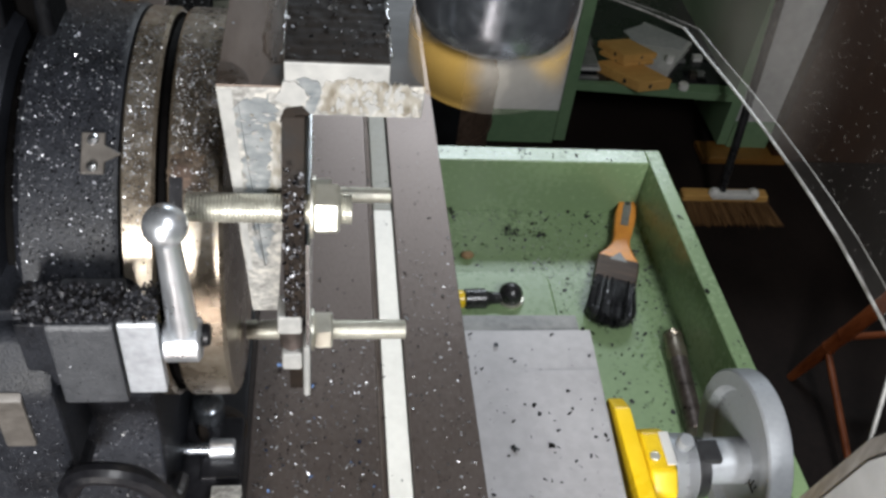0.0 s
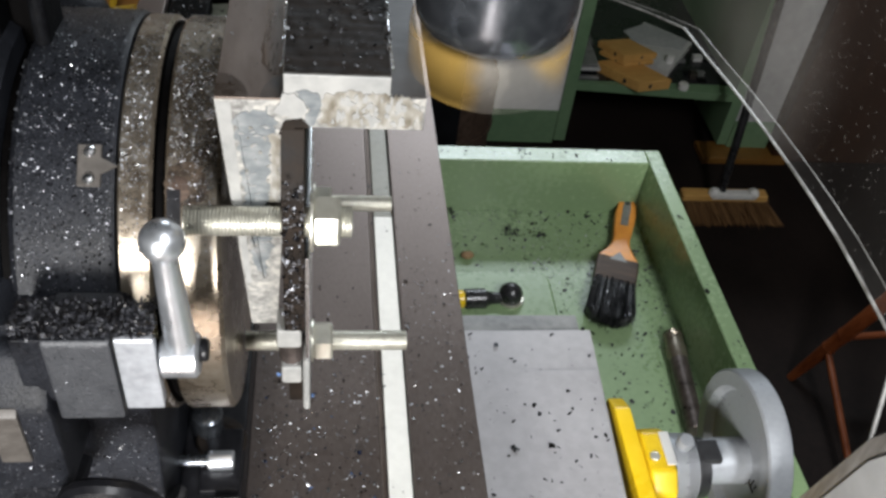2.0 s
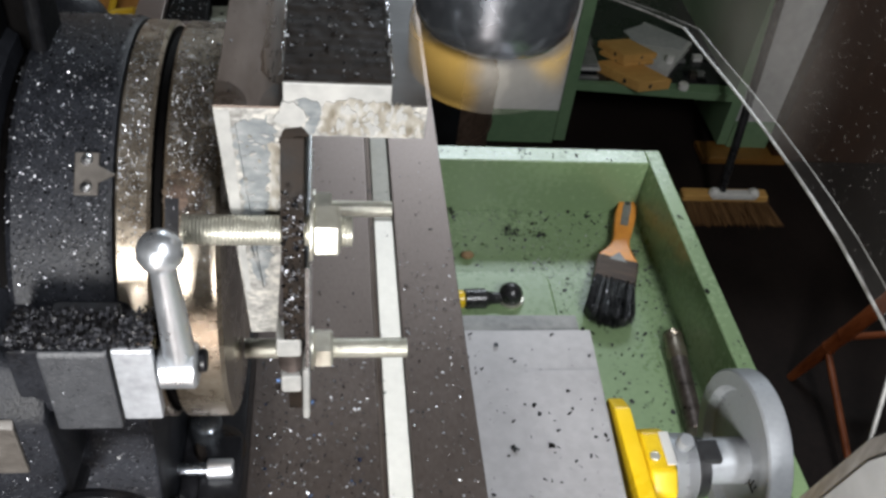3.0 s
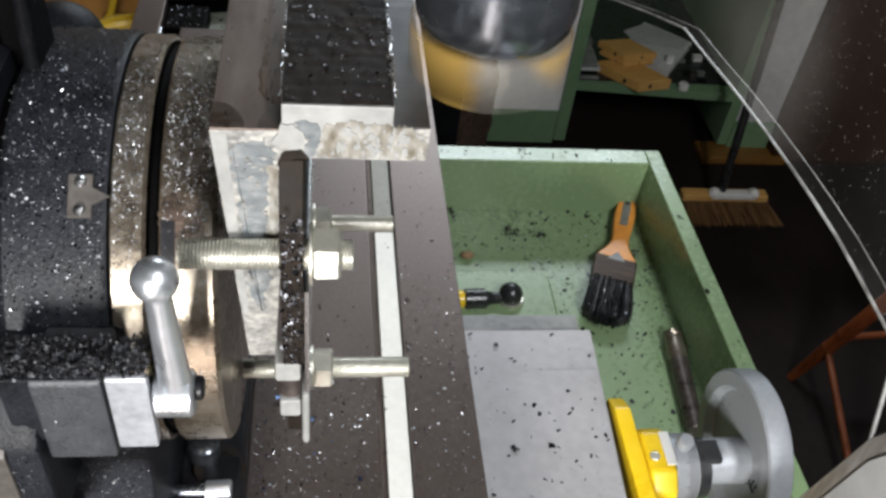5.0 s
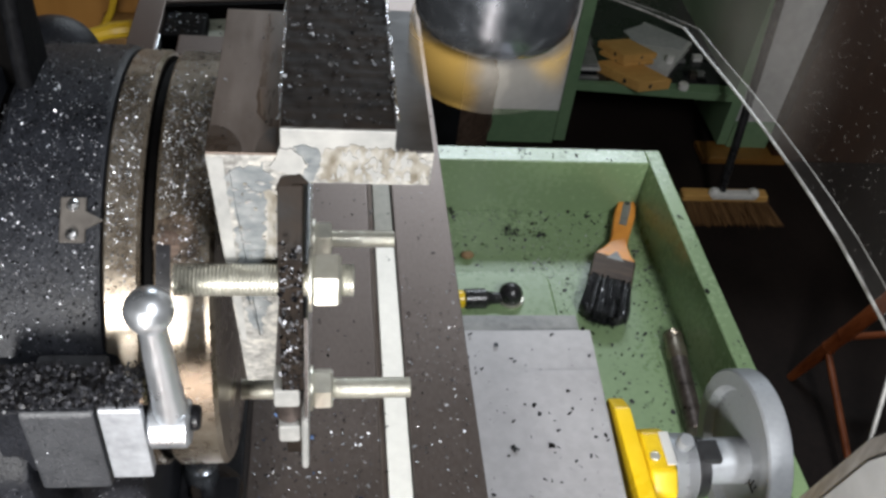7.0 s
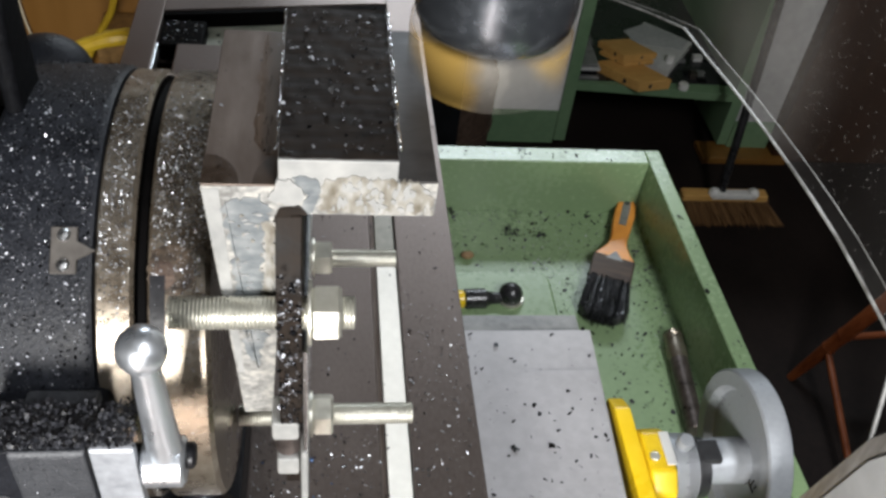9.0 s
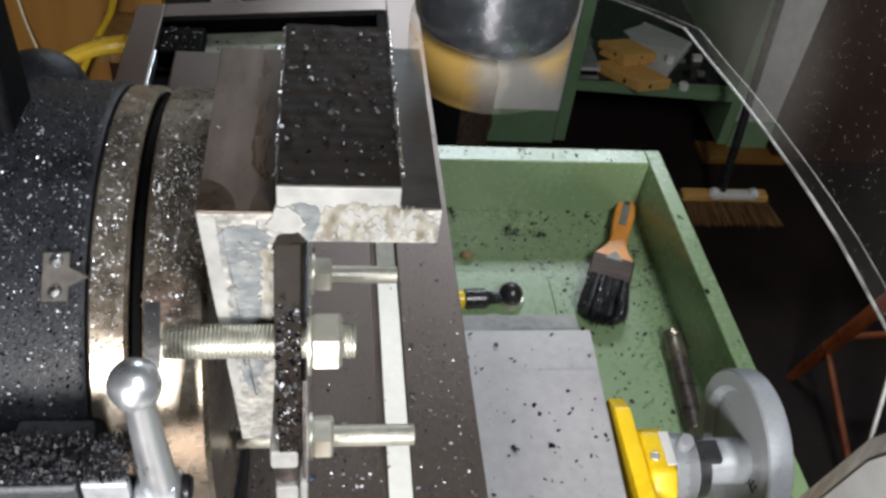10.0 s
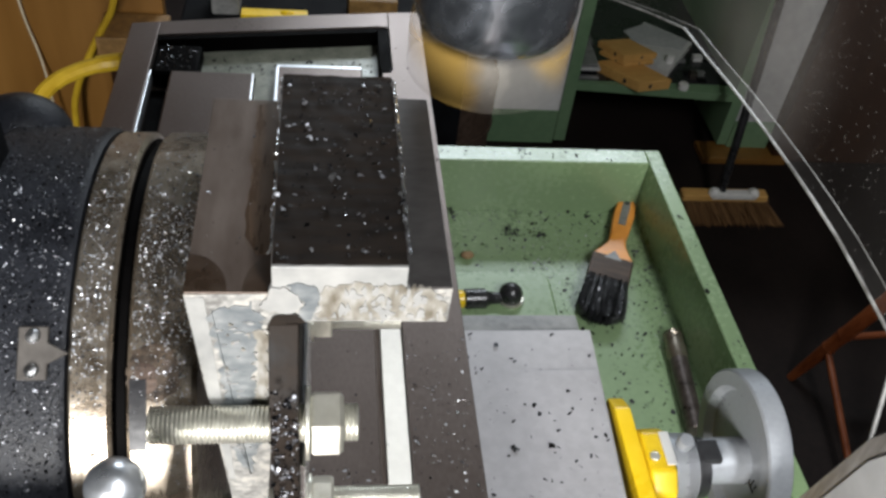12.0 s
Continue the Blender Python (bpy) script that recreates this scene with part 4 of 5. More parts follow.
# ---------------------------------------------------------------- hand wheel
def hand_wheel():
    Y, Z = 0.315, -0.080
    t = thing("cross_feed_handwheel", (0.2, Y, -0.15), "grey handwheel on a yellow bearing bracket of the cross feed", "handwheel")
    part("bracket_plate", prism([(0.24, -0.14), (0.24, -0.0605), (0.350, -0.0600), (0.3640, -0.0680), (0.3640, -0.14)], 0, 0.1965, 0.2085, 0.002), YELLOW, t, "yellow flange")
    part("bearing_housing", prism([(Y - 0.028, Z - 0.03), (Y - 0.028, Z + 0.012), (Y - 0.016, Z + 0.022), (Y + 0.014, Z + 0.022), (Y + 0.022, Z + 0.014), (Y + 0.022, Z - 0.03)], 0, 0.2086, 0.2270, 0.003, 3), YELLOW, t, "yellow housing")
    part("screw", lathe((0.2140, Y - 0.005, Z + 0.0219), (0, 0, 1), [(0, 0.0034), (0.0006, 0.0034), (0.001, 0.0028), (0.0006, 0.0024), (0.0006, 0.0008)], 20), ZINC, t)
    part("index_plate", box((0.2205, Y - 0.012, Z + 0.0221), (0.2270, Y + 0.013, Z + 0.0233), 0.0004), WHITE_PLASTIC, t, "white index plate")
    part("dial", lathe((0.2272, Y, Z), (1, 0, 0), [(0, 0.015), (0.0003, 0.0225), (0.003, 0.0230), (0.0160, 0.0225), (0.0165, 0.012)], 48), WHEEL_GREY, t, "graduated silver dial")
    for k in range(36):
        a = radians(55 + k * 4)
        n = Vector((0, math.cos(a), math.sin(a)))
        tick = box((0.2362 if k % 5 else 0.2335, -0.0002, -0.0001), (0.2425, 0.0002, 0.0002))
        tick.transform(Matrix.Translation((0, Y, Z)) @ Matrix.Rotation(a - radians(90), 4, "X") @ Matrix.Translation((0, 0, 0.0226)))
        part("tick", tick, INK, t)
    part("thumb_screw", lathe((0.2345, Y + 0.002, Z + 0.0225), (0, -0.15, 1), [(0, 0.0050), (0.007, 0.0056), (0.009, 0.0045), (0.0095, 0.001)], 20), WHEEL_GREY, t)
    part("collar", lathe((0.2438, Y, Z), (1, 0, 0), [(0, 0.010), (0.0002, 0.0200), (0.0010, 0.0205), (0.0085, 0.0200), (0.0090, 0.01)], 40), BLACK_PLASTIC, t, "black collar")
    part("clamp_block", box((0.2460, Y - 0.008, Z + 0.0150), (0.2600, Y + 0.008, Z + 0.0205), 0.001), BLACK_PLASTIC, t)
    part("hub", lathe((0.2530, Y + 0.004, Z + 0.001), (1, 0, 0), [(0, 0.0140), (0.001, 0.0152), (0.020, 0.0155), (0.0340, 0.0155)], 40), WHEEL_GREY, t)
    part("wheel", lathe((0.2768, Y + 0.0115, Z + 0.002), (1, 0, 0), [(0.006, 0.001), (0.006, 0.0400), (0.0055, 0.0408), (0.0, 0.0435), (0.0, 0.0532), (0.0012, 0.0547), (0.0155, 0.0547), (0.0167, 0.0532), (0.0167, 0.001)], 96), WHEEL_GREY, t, "satin grey disc wheel")
    mark = merge(*[box((0.2822, Y + 0.015 + y0, Z - 0.001 + z0), (0.2827, Y + 0.015 + y1, Z - 0.001 + z1)) for y0, z0, y1, z1 in ((-0.035, 0.000, -0.027, 0.0015), (-0.035, 0.004, -0.034, 0.008), (-0.031, 0.002, -0.030, 0.008), (-0.026, -0.004, -0.0245, 0.004), (-0.0275, 0.002, -0.021, 0.0035))])
    part("ink_mark", mark, INK, t, "black felt-pen mark")
    return t


hand_wheel()


# ---------------------------------------------------------------- in the tray
def paint_brush():
    tip, heel = Vector((0.369, 0.803, -0.2735)), Vector((0.294, 0.592, -0.2735))
    t = thing("paint_brush", tip, "flat paint brush with an orange handle and chip-clogged black bristles", "brush")
    BASES[t] = Vector((0, 0, 0))
    part("handle", prism([(-0.0090, -0.003), (-0.0128, -0.012), (-0.0146, -0.030), (-0.0130, -0.058), (-0.0112, -0.076), (-0.0128, -0.088), (-0.0190, -0.100), (-0.0265, -0.110), (-0.0265, -0.116), (0.0265, -0.116), (0.0265, -0.110), (0.0190, -0.100), (0.0128, -0.088), (0.0112, -0.076), (0.0130, -0.058), (0.0146, -0.030), (0.0128, -0.012), (0.0090, -0.003), (0.0040, 0.0030), (-0.0040, 0.0030)], 2, 0.002, 0.015, 0.003, 3), ORANGE, t, "orange varnished handle")
    part("hang_slot", prism([(-0.0040, -0.009), (0.0040, -0.009), (0.0056, -0.020), (0.0050, -0.054), (-0.0050, -0.054), (-0.0056, -0.020)], 2, 0.0149, 0.0156, 0.0002), PLATE_DARK, t, "dark grey inlay")
    part("hang_hole", prism([(0.0034 * math.cos(radians(a)), -0.013 + 0.0034 * math.sin(radians(a))) for a in range(0, 360, 24)], 2, 0.0150, 0.0159, 0.0001), BLACK_PLASTIC, t, "black hanging hole")
    part("throat", prism([(-0.012, -0.1165), (0.012, -0.1165), (0.0, -0.102)], 2, 0.0145, 0.0156, 0.0002), PLATE_DARK, t, "blue-grey throat")
    part("ferrule", box((-0.0275, -0.150, 0.001), (0.0275, -0.110, 0.0155), 0.003), FERRULE, t, "rusty ferrule")
    rnd = random.Random(3)
    bm = prism([(-0.026, -0.146), (0.026, -0.146), (0.029, -0.196), (0.022, -0.204), (-0.022, -0.204), (-0.029, -0.196)], 2, 0.0022, 0.0150, 0.003)
    for i in range(520):
        x = rnd.uniform(-0.026, 0.026)
        z = rnd.uniform(0.002, 0.016)
        w = rnd.uniform(0.0006, 0.0014)
        e = Vector((x * 1.16 + rnd.gauss(0, 0.0015), -0.207 + 90 * -x * -x * 0.25 + rnd.gauss(0, 0.003), max(0.0015, z * 1.1 + rnd.gauss(0, 0.0015))))
        a = [bm.verts.new((x + dx * w, -0.146, z + dz * w)) for dx, dz in ((1, 0), (-0.5, 0.87), (-0.5, -0.87))]
        b = [bm.verts.new(e + Vector((dx * w * 0.6, 0, dz * w * 0.6))) for dx, dz in ((1, 0), (-0.5, 0.87), (-0.5, -0.87))]
        for k in range(3):
            bm.faces.new((a[k], a[(k + 1) % 3], b[(k + 1) % 3], b[k]))
        bm.faces.new(b)
    part("bristles", bm, BRISTLE, t, "black wet bristles", smooth=False)
    return t, tip, math.degrees(math.atan2(-(heel - tip).x, (heel - tip).y)) + 180


BRUSH, BRUSH_AT, BRUSH_TURN = paint_brush()
for o in BRUSH.children:
    o.data.transform(Matrix.Diagonal((0.86, 1, 1, 1)))
BRUSH.matrix_basis = pose(*BRUSH_AT, 0, 0, BRUSH_TURN)


def steel_bar():
    a, b = Vector((0.365, 0.588, -0.2655)), Vector((0.3545, 0.470, -0.2655))
    t = thing("drawbar_tool", (0.357, 0.53, -0.275), "brown steel bar with a bright knurled sleeve", "steel bar")
    part("bar", rod(a, b, 0.0094, 28), RUST_STEEL, t)
    d = (b - a).normalized()
    part("sleeve", lathe(a, d, [(-0.004, 0.0075), (-0.003, 0.0100), (0.002, 0.0104), (0.003, 0.0096), (0.014, 0.0096), (0.015, 0.0106), (0.026, 0.0106), (0.028, 0.0096), (0.032, 0.0094)], 32), WORN_STEEL, t, "bright scratched sleeve")
    return t


steel_bar()


def ball_joint():
    t = thing("coolant_joint", (0.19, 0.64, -0.271), "black hose fitting with a ball end and yellow band", "hose fitting")
    part("ball_end", ball((0.1995, 0.640, -0.2560), 0.0126, 28), BLACK_PLASTIC, t)
    part("barrel", lathe((0.150, 0.636, -0.260), (1, 0.05, 0), [(0, 0.0085), (0.001, 0.0108), (0.022, 0.0108), (0.0240, 0.0085), (0.030, 0.0065), (0.04, 0.006)], 28), BLACK_PLASTIC, t)
    part("seat_ring", lathe((0.2005, 0.640, -0.2648), (0, 0, 1), [(0, 0.0125), (0.0006, 0.0140), (0.0030, 0.0142), (0.0036, 0.0125)], 32), ZINC, t, "thin metal seat ring")
    part("band", lathe((0.136, 0.6355, -0.260), (1, 0.05, 0), [(0, 0.0085), (0.001, 0.0095), (0.013, 0.0095), (0.014, 0.008)], 28), YELLOW, t, "yellow band")
    return t


ball_joint()
solid("cork_scrap", ball((0.1635, 0.713, -0.2705), 0.0075, 12, (1, 0.7, 0.6)), CORK, (0.1635, 0.713, -0.275), "small brown cork scrap lying in the tray", "scrap")


# ---------------------------------------------------------------- guard
def guard():
    t = thing("splash_guard", (0.26, 0.2, -0.275), "dirty clear plastic splash guard with a bright edge", "splash guard")
    edge = [(0.90, -0.03), (0.628, 0.082), (0.552, 0.1115), (0.506, 0.1172), (0.456, 0.1245), (0.410, 0.1297), (0.368, 0.1333), (0.339, 0.1352), (0.308, 0.1362), (0.280, 0.1353), (0.252, 0.1338), (0.20, 0.1325)]
    ob = part("clear_sheet", prism(edge + [(0.20, 0.62), (0.90, 0.62)], 0, 0.2555, 0.2660, 0.0004, 1), SHEET, t, "clear sheet spotted with chips", smooth=False)
    ob.visible_shadow = False
    for x, r in ((0.2553, 0.00085), (0.2662, 0.0003)):
        bead = part("edge_bead", merge(*[rod((x, y, z - 0.0004), (x, v, w - 0.0004), r, 8, 0) for (y, z), (v, w) in zip(edge, edge[1:])]), EDGE, t, "grubby polished edge")
        bead.visible_shadow = False
    part("frame_post", prism([(0.2393, 0.0072), (0.2247, 0.0849), (0.205, 0.131), (0.165, 0.131), (0.165, -0.274), (0.295, -0.274)], 0, 0.2570, 0.2630, 0.0012), GRIMY, t, "scuffed pale frame plate")
    part("frame_face", prism([(0.2300, 0.0040), (0.2165, 0.0780), (0.200, 0.118), (0.170, 0.118), (0.170, -0.262), (0.279, -0.262)], 0, 0.2556, 0.2572, 0.0006), GREY_CARD, t, "scuffed pale inner plate")
    part("stay_rod", rod((0.258, 0.2235, 0.082), (0.258, 0.2425, 0.1325), 0.0011, 10), PLATE_DARK, t, "thin dull stay")
    return t


guard()


# ---------------------------------------------------------------- bench beyond
def bench():
    t = thing("green_bench", (0.9, 2.4, FLOOR_Z), "green painted steel workbench with an open shelf", "workbench")
    y = 2.14
    part("post", box((0.692, y, FLOOR_Z + 0.03), (0.728, y + 0.6, 0.0), 0.003), BENCH_GREEN, t)
    part("post", box((1.2086, y, FLOOR_Z + 0.03), (1.242, y + 0.6, 0.0), 0.003), BENCH_GREEN, t)
    part("shelf", prism([(0.728, y + 0.034), (1.2086, y - 0.004), (1.2086, y + 0.6), (0.728, y + 0.6)], 2, -1.013, -0.9853, 0.003), BENCH_GREEN, t)
    # added dark sheet that keeps the shelf top as dim as in shade
    part("dark_shelf_sheet", box((0.735, y + 0.045, -0.9849), (1.205, y + 0.575, -0.982), 0.0008), BLACK_PLASTIC, t, "dark sheet added to darken the shelf top")
    part("back_panel", box((0.728, y + 0.58, -1.17), (1.2086, y + 0.6, 0.0), 0.001), BENCH_GREEN, t)
    part("side_panel", box((0.487, y + 0.004, -1.066), (0.691, y + 0.03, 0.0), 0.002), WHITE_PANEL, t, "off-white panel")
    part("kick_board", box((0.30, y, FLOOR_Z + 0.02), (0.691, y + 0.028, -1.067), 0.002), BENCH_GREEN, t)
    part("drawer_front", box((0.0, y + 0.004, -1.066), (0.486, y + 0.03, 0.0), 0.002), PLY, t, "brown wooden front")
    part("side_panel", box((1.243, y + 0.004, -1.085), (1.372, y + 0.03, 0.0), 0.002), GREY_CARD, t, "dull grey panel")
    part("kick_board", box((1.243, y, FLOOR_Z + 0.02), (1.372, y + 0.028, -1.086), 0.002), BENCH_GREEN, t)
    part("worktop", box((0.0, y - 0.03, 0.0), (1.9, y + 0.62, 0.04), 0.004), BENCH_GREEN, t)
    part("skid", box((1.15, y - 0.06, FLOOR_Z), (1.42, y + 0.03, FLOOR_Z + 0.022), 0.004), PLY, t, "bare wooden skid")
    return t


bench()
solid("brown_cupboard", box((1.378, 2.1, FLOOR_Z), (2.2, 2.6, -0.02), 0.004), DARK_WOOD, (1.8, 2.3, FLOOR_Z), "dark red-brown wooden cupboard beyond the bench", "cupboard")


def wicker_bin():
    t = thing("brown_bin", (0.30, 1.86, FLOOR_Z), "dark brown ribbed bin standing before the bench", "bin")
    part("wall", lathe((0.30, 1.86, FLOOR_Z), (0, 0, 1), [(0, 0.10), (0.004, 0.11), (0.20, 0.122), (0.44, 0.130), (0.445, 0.128), (0.44, 0.124), (0.01, 0.10)], 40), FERRULE, t)
    for z, r in ((0.10, 0.1155), (0.30, 0.1250)):
        part("hoop", lathe((0.30, 1.86, FLOOR_Z + z), (0, 0, 1), [(0, r), (0.001, r + 0.004), (0.012, r + 0.005), (0.013, r)], 40), FERRULE, t)
    return t


wicker_bin()


def wooden_block(plan, z, h, hole):
    """A tool block: plan gives its four corners, the first the near left one."""
    mid = Vector([sum(p[k] for p in plan) / 4 for k in (0, 1)])
    t = thing("wooden_block", (mid.x, mid.y, z), "yellow wooden tool block on the bench shelf", "wooden block", "wooden blocks on the shelf")
    part("block", prism(plan, 2, z, z + h, 0.003), PINE, t)
    inner = [tuple(mid + (Vector(p) - mid) * 0.86) for p in plan]
    part("recess", prism(inner, 2, z + h - 0.003, z + h + 0.0008, 0.0005), PINE, t)
    a, b = Vector(plan[0]), Vector(plan[1])
    c = a.lerp(b, hole)
    n = (a - Vector(plan[3])).normalized()
    part("finger_hole", rod((*(c - n * 0.008), z + h * 0.5), (*(c + n * 0.0012), z + h * 0.5), h * 0.22, 16), BLACK_PLASTIC, t)
    d = a.lerp(Vector(plan[3]), 0.35)
    e = (a - b).normalized()
    part("finger_hole", rod((*(d - e * 0.008), z + h * 0.45), (*(d + e * 0.0012), z + h * 0.45), h * 0.24, 16), BLACK_PLASTIC, t)
    return t


wooden_block([(0.9050, 2.1260), (1.0060, 2.1480), (0.905, 2.2630), (0.800, 2.2330)], -0.982, 0.034, 0.38)
wooden_block([(0.8760, 2.2050), (0.9690, 2.2230), (0.905, 2.2900), (0.812, 2.2680)], -0.947, 0.014, 0.5)
wooden_block([(0.8690, 2.2040), (0.9740, 2.2270), (0.9050, 2.3040), (0.8080, 2.2860)], -0.932, 0.022, 0.55)
solid("cardboard_box", prism([(1.014, 2.2054), (1.1427, 2.3821), (1.0161, 2.4982), (0.8950, 2.3300)], 2, -0.9815, -0.960, 0.003), PALE_CARD, (1.0, 2.35, -0.982), "grey flat cardboard box lying askew on the shelf", "cardboard box")
solid("paper_sheet", prism([(0.9550, 2.3600), (1.0900, 2.3300), (1.1250, 2.3820), (1.0161, 2.4850), (0.9300, 2.4300)], 2, -0.9598, -0.9580, 0.0004), GREY_CARD, (1.0, 2.4, -0.9598), "grey creased paper lying on the cardboard box", "paper")
solid("round_tub", lathe((1.0317, 2.2617, -0.9598), (0, 0, 1), [(0, 0.013), (0.018, 0.0135), (0.024, 0.010), (0.025, 0.001)], 20), WHITE_PLASTIC, (1.0317, 2.2617, -0.9598), "small white plastic tub on the cardboard box", "tub")
solid("round_tub", lathe((1.049, 2.155, -0.982), (0, 0, 1), [(0, 0.015), (0.014, 0.0155), (0.018, 0.012), (0.019, 0.001)], 20), WHITE_PLASTIC, (1.049, 2.155, -0.982), "small white plastic tub on the shelf", "tub")
for z, w, m in ((-0.982, 0.066, PLATE_DARK), (-0.966, 0.058, BLACK_STEEL), (-0.953, 0.064, GREY_CARD), (-0.940, 0.055, PLATE_DARK)):
    solid("tool_tray", box((0.736, 2.185, z), (0.736 + w, 2.34, z + 0.0085), 0.002), m, (0.765, 2.25, z), "flat tool tray in a stack on the bench shelf", "tool tray", group="stack of tool trays")
for i in range(7):
    solid("steel_bar", rod((0.745 + i * 0.013, 2.36 + 0.01 * (i % 3), -0.977), (0.745 + i * 0.013, 2.62, -0.977), 0.005, 10), PLATE_DARK, (0.745 + i * 0.013, 2.36, -0.982), "dull steel bar on the shelf", "steel bar", group="steel bars on the shelf")
for i in range(9):
    x, y = 1.07 + 0.1 * RND.random(), 2.18 + 0.2 * RND.random()
    solid("metal_offcut", box((x, y, -0.982), (x + 0.012 + 0.03 * RND.random(), y + 0.02, -0.982 + 0.006 + 0.02 * RND.random()), 0.001), RND.choice((PLATE_DARK, RUST_STEEL, WHITE_PLASTIC, BLACK_STEEL)), (x, y, -0.982), "small offcut lying on the bench shelf", "offcut", group="offcuts on the shelf")


def broom():
    t = thing("broom", (1.12, 1.82, FLOOR_Z), "straw-coloured broom with a white clamp and black handle", "broom")
    part("head", box((0.993, 1.822, -1.132), (1.242, 1.858, -1.110), 0.005), PINE, t)
    rnd = random.Random(5)
    bm = box((1.00, 1.826, -1.185), (1.25, 1.848, -1.128), 0.003)
    for i in range(1500):
        x, y = rnd.uniform(0.996, 1.239), rnd.uniform(1.824, 1.856)
        w = 0.0013
        e = Vector((x + 0.040 + 0.02 * (x - 0.996) / 0.24 + rnd.gauss(0, 0.004), y - 0.024 + rnd.gauss(0, 0.006), FLOOR_Z + rnd.uniform(0.0, 0.008)))
        a = [bm.verts.new((x + dx * w, y + dy * w, -1.128)) for dx, dy in ((1, 0), (-0.5, 0.87), (-0.5, -0.87))]
        b = [bm.verts.new(e + Vector((dx * w, dy * w, 0))) for dx, dy in ((1, 0), (-0.5, 0.87), (-0.5, -0.87))]
        for k in range(3):
            bm.faces.new((a[k], a[(k + 1) % 3], b[(k + 1) % 3], b[k]))
    part("straw", bm, STRAW, t, "splayed straw fibres", smooth=False, kind="stuff")
    part("clamp", merge(box((1.075, 1.818, -1.122), (1.205, 1.846, -1.103), 0.005), ball((1.083, 1.832, -1.108), 0.017, 16), ball((1.197, 1.832, -1.108), 0.017, 16)), WHITE_PLASTIC, t, "white plastic clamp")
    part("handle", rod((1.107, 1.84, -1.112), (1.161, 2.098, -0.05), 0.0115, 16), BLACK_PLASTIC, t, "black handle")
    return t


broom()


def stool():
    t = thing("wooden_stool", (1.33, 1.1, FLOOR_Z), "red-brown wooden stool with turned legs and rungs", "stool")
    feet = [(1.12, 1.26), (1.10, 0.86), (1.54, 0.86), (1.54, 1.30)]
    tops = [(1.27, 1.18), (1.24, 1.0), (1.43, 1.0), (1.43, 1.18)]
    legs = []
    for f, s in zip(feet, tops):
        a, b = Vector((*f, FLOOR_Z)), Vector((*s, -0.62))
        legs.append((a, b))
        h = (b - a).length
        part("leg", lathe(a, b - a, [(0, 0.010), (h * 0.1, 0.013), (h * 0.22, 0.0155), (h * 0.23, 0.0175), (h * 0.24, 0.0155), (h * 0.31, 0.0165), (h * 0.32, 0.0185), (h * 0.33, 0.0165), (h * 0.6, 0.018), (h, 0.014)], 18), STOOL_WOOD, t)
    for i, k, e in ((0, 0.22, 0.05), (1, 0.3, 0.3), (2, 0.22, 0.22), (3, 0.3, 0.3)):
        (a, b), (c, d) = legs[i], legs[(i + 1) % 4]
        part("rung", rod(a.lerp(b, k), c.lerp(d, e), 0.008, 14), STOOL_WOOD, t)
    part("seat", lathe((1.355, 1.09, -0.63), (0, 0, 1), [(0, 0.14), (0.006, 0.155), (0.026, 0.155), (0.03, 0.145), (0.028, 0.001)], 40), STOOL_WOOD, t)
    return t


stool()

# ---------------------------------------------------------------- beyond the table's end
solid("plywood_panel", box((-1.4, 1.05, FLOOR_Z), (-0.196, 1.07, 0.5), 0.002), PLY, (-0.9, 1.05, FLOOR_Z), "varnished plywood sheet leaning behind the machine", "plywood")
solid("chipboard_post", box((-0.262, 1.005, FLOOR_Z), (-0.19, 1.046, -0.2135), 0.004), DARK_WOOD, (-0.22, 1.1, FLOOR_Z), "dark wooden upright behind the machine", "board")
solid("wooden_board", box((-0.268, 0.985, -0.213), (-0.187, 1.046, -0.178), 0.002), CHIPBOARD, (-0.23, 1.1, -0.213), "speckled orange-brown wooden board lying behind the machine", "board")
solid("dark_crate", box((-0.185, 1.06, FLOOR_Z), (0.20, 1.40, -0.212), 0.006), LUG_PAINT, (0.0, 1.2, FLOOR_Z), "black crate standing behind the milling table", "crate")
solid("spirit_level", merge(box((-0.105, 1.085, -0.212), (-0.018, 1.105, -0.196), 0.002), ball((-0.045, 1.095, -0.196), 0.006, 14, (1.6, 0.8, 0.6))), YELLOW, (-0.06, 1.095, -0.212), "yellow level lying on the black crate", "level")
solid("grey_block", box((-0.145, 1.11, -0.212), (-0.108, 1.16, -0.13), 0.003), PLATE_DARK, (-0.126, 1.13, -0.212), "grey steel block on the black crate", "block")
solid("wood_offcut", box((0.035, 1.08, -0.212), (0.10, 1.15, -0.165), 0.003), CHIPBOARD, (0.07, 1.1, -0.212), "chipboard offcut on the black crate", "offcut")
solid("hanging_string", tube([(-0.372, 1.043, 0.1), (-0.369, 1.043, -0.16), (-0.352, 1.043, -0.25), (-0.336, 0.995, -0.30), (-0.33, 0.99, -0.6), (-0.33, 0.99, FLOOR_Z)], 0.0016, 8), STRING, (-0.34, 0.99, FLOOR_Z), "thin white string hanging down the plywood", "string")
solid("yellow_cable", tube([(-0.20, 0.992, 0.05), (-0.234, 0.992, -0.13), (-0.2645, 0.992, -0.178), (-0.2997, 0.992, -0.246), (-0.315, 0.992, -0.30), (-0.318, 0.992, -0.6), (-0.318, 0.985, FLOOR_Z)], 0.0042, 8), HOSE_YELLOW, (-0.318, 0.985, FLOOR_Z), "thin yellow cable hanging down the plywood", "cable")


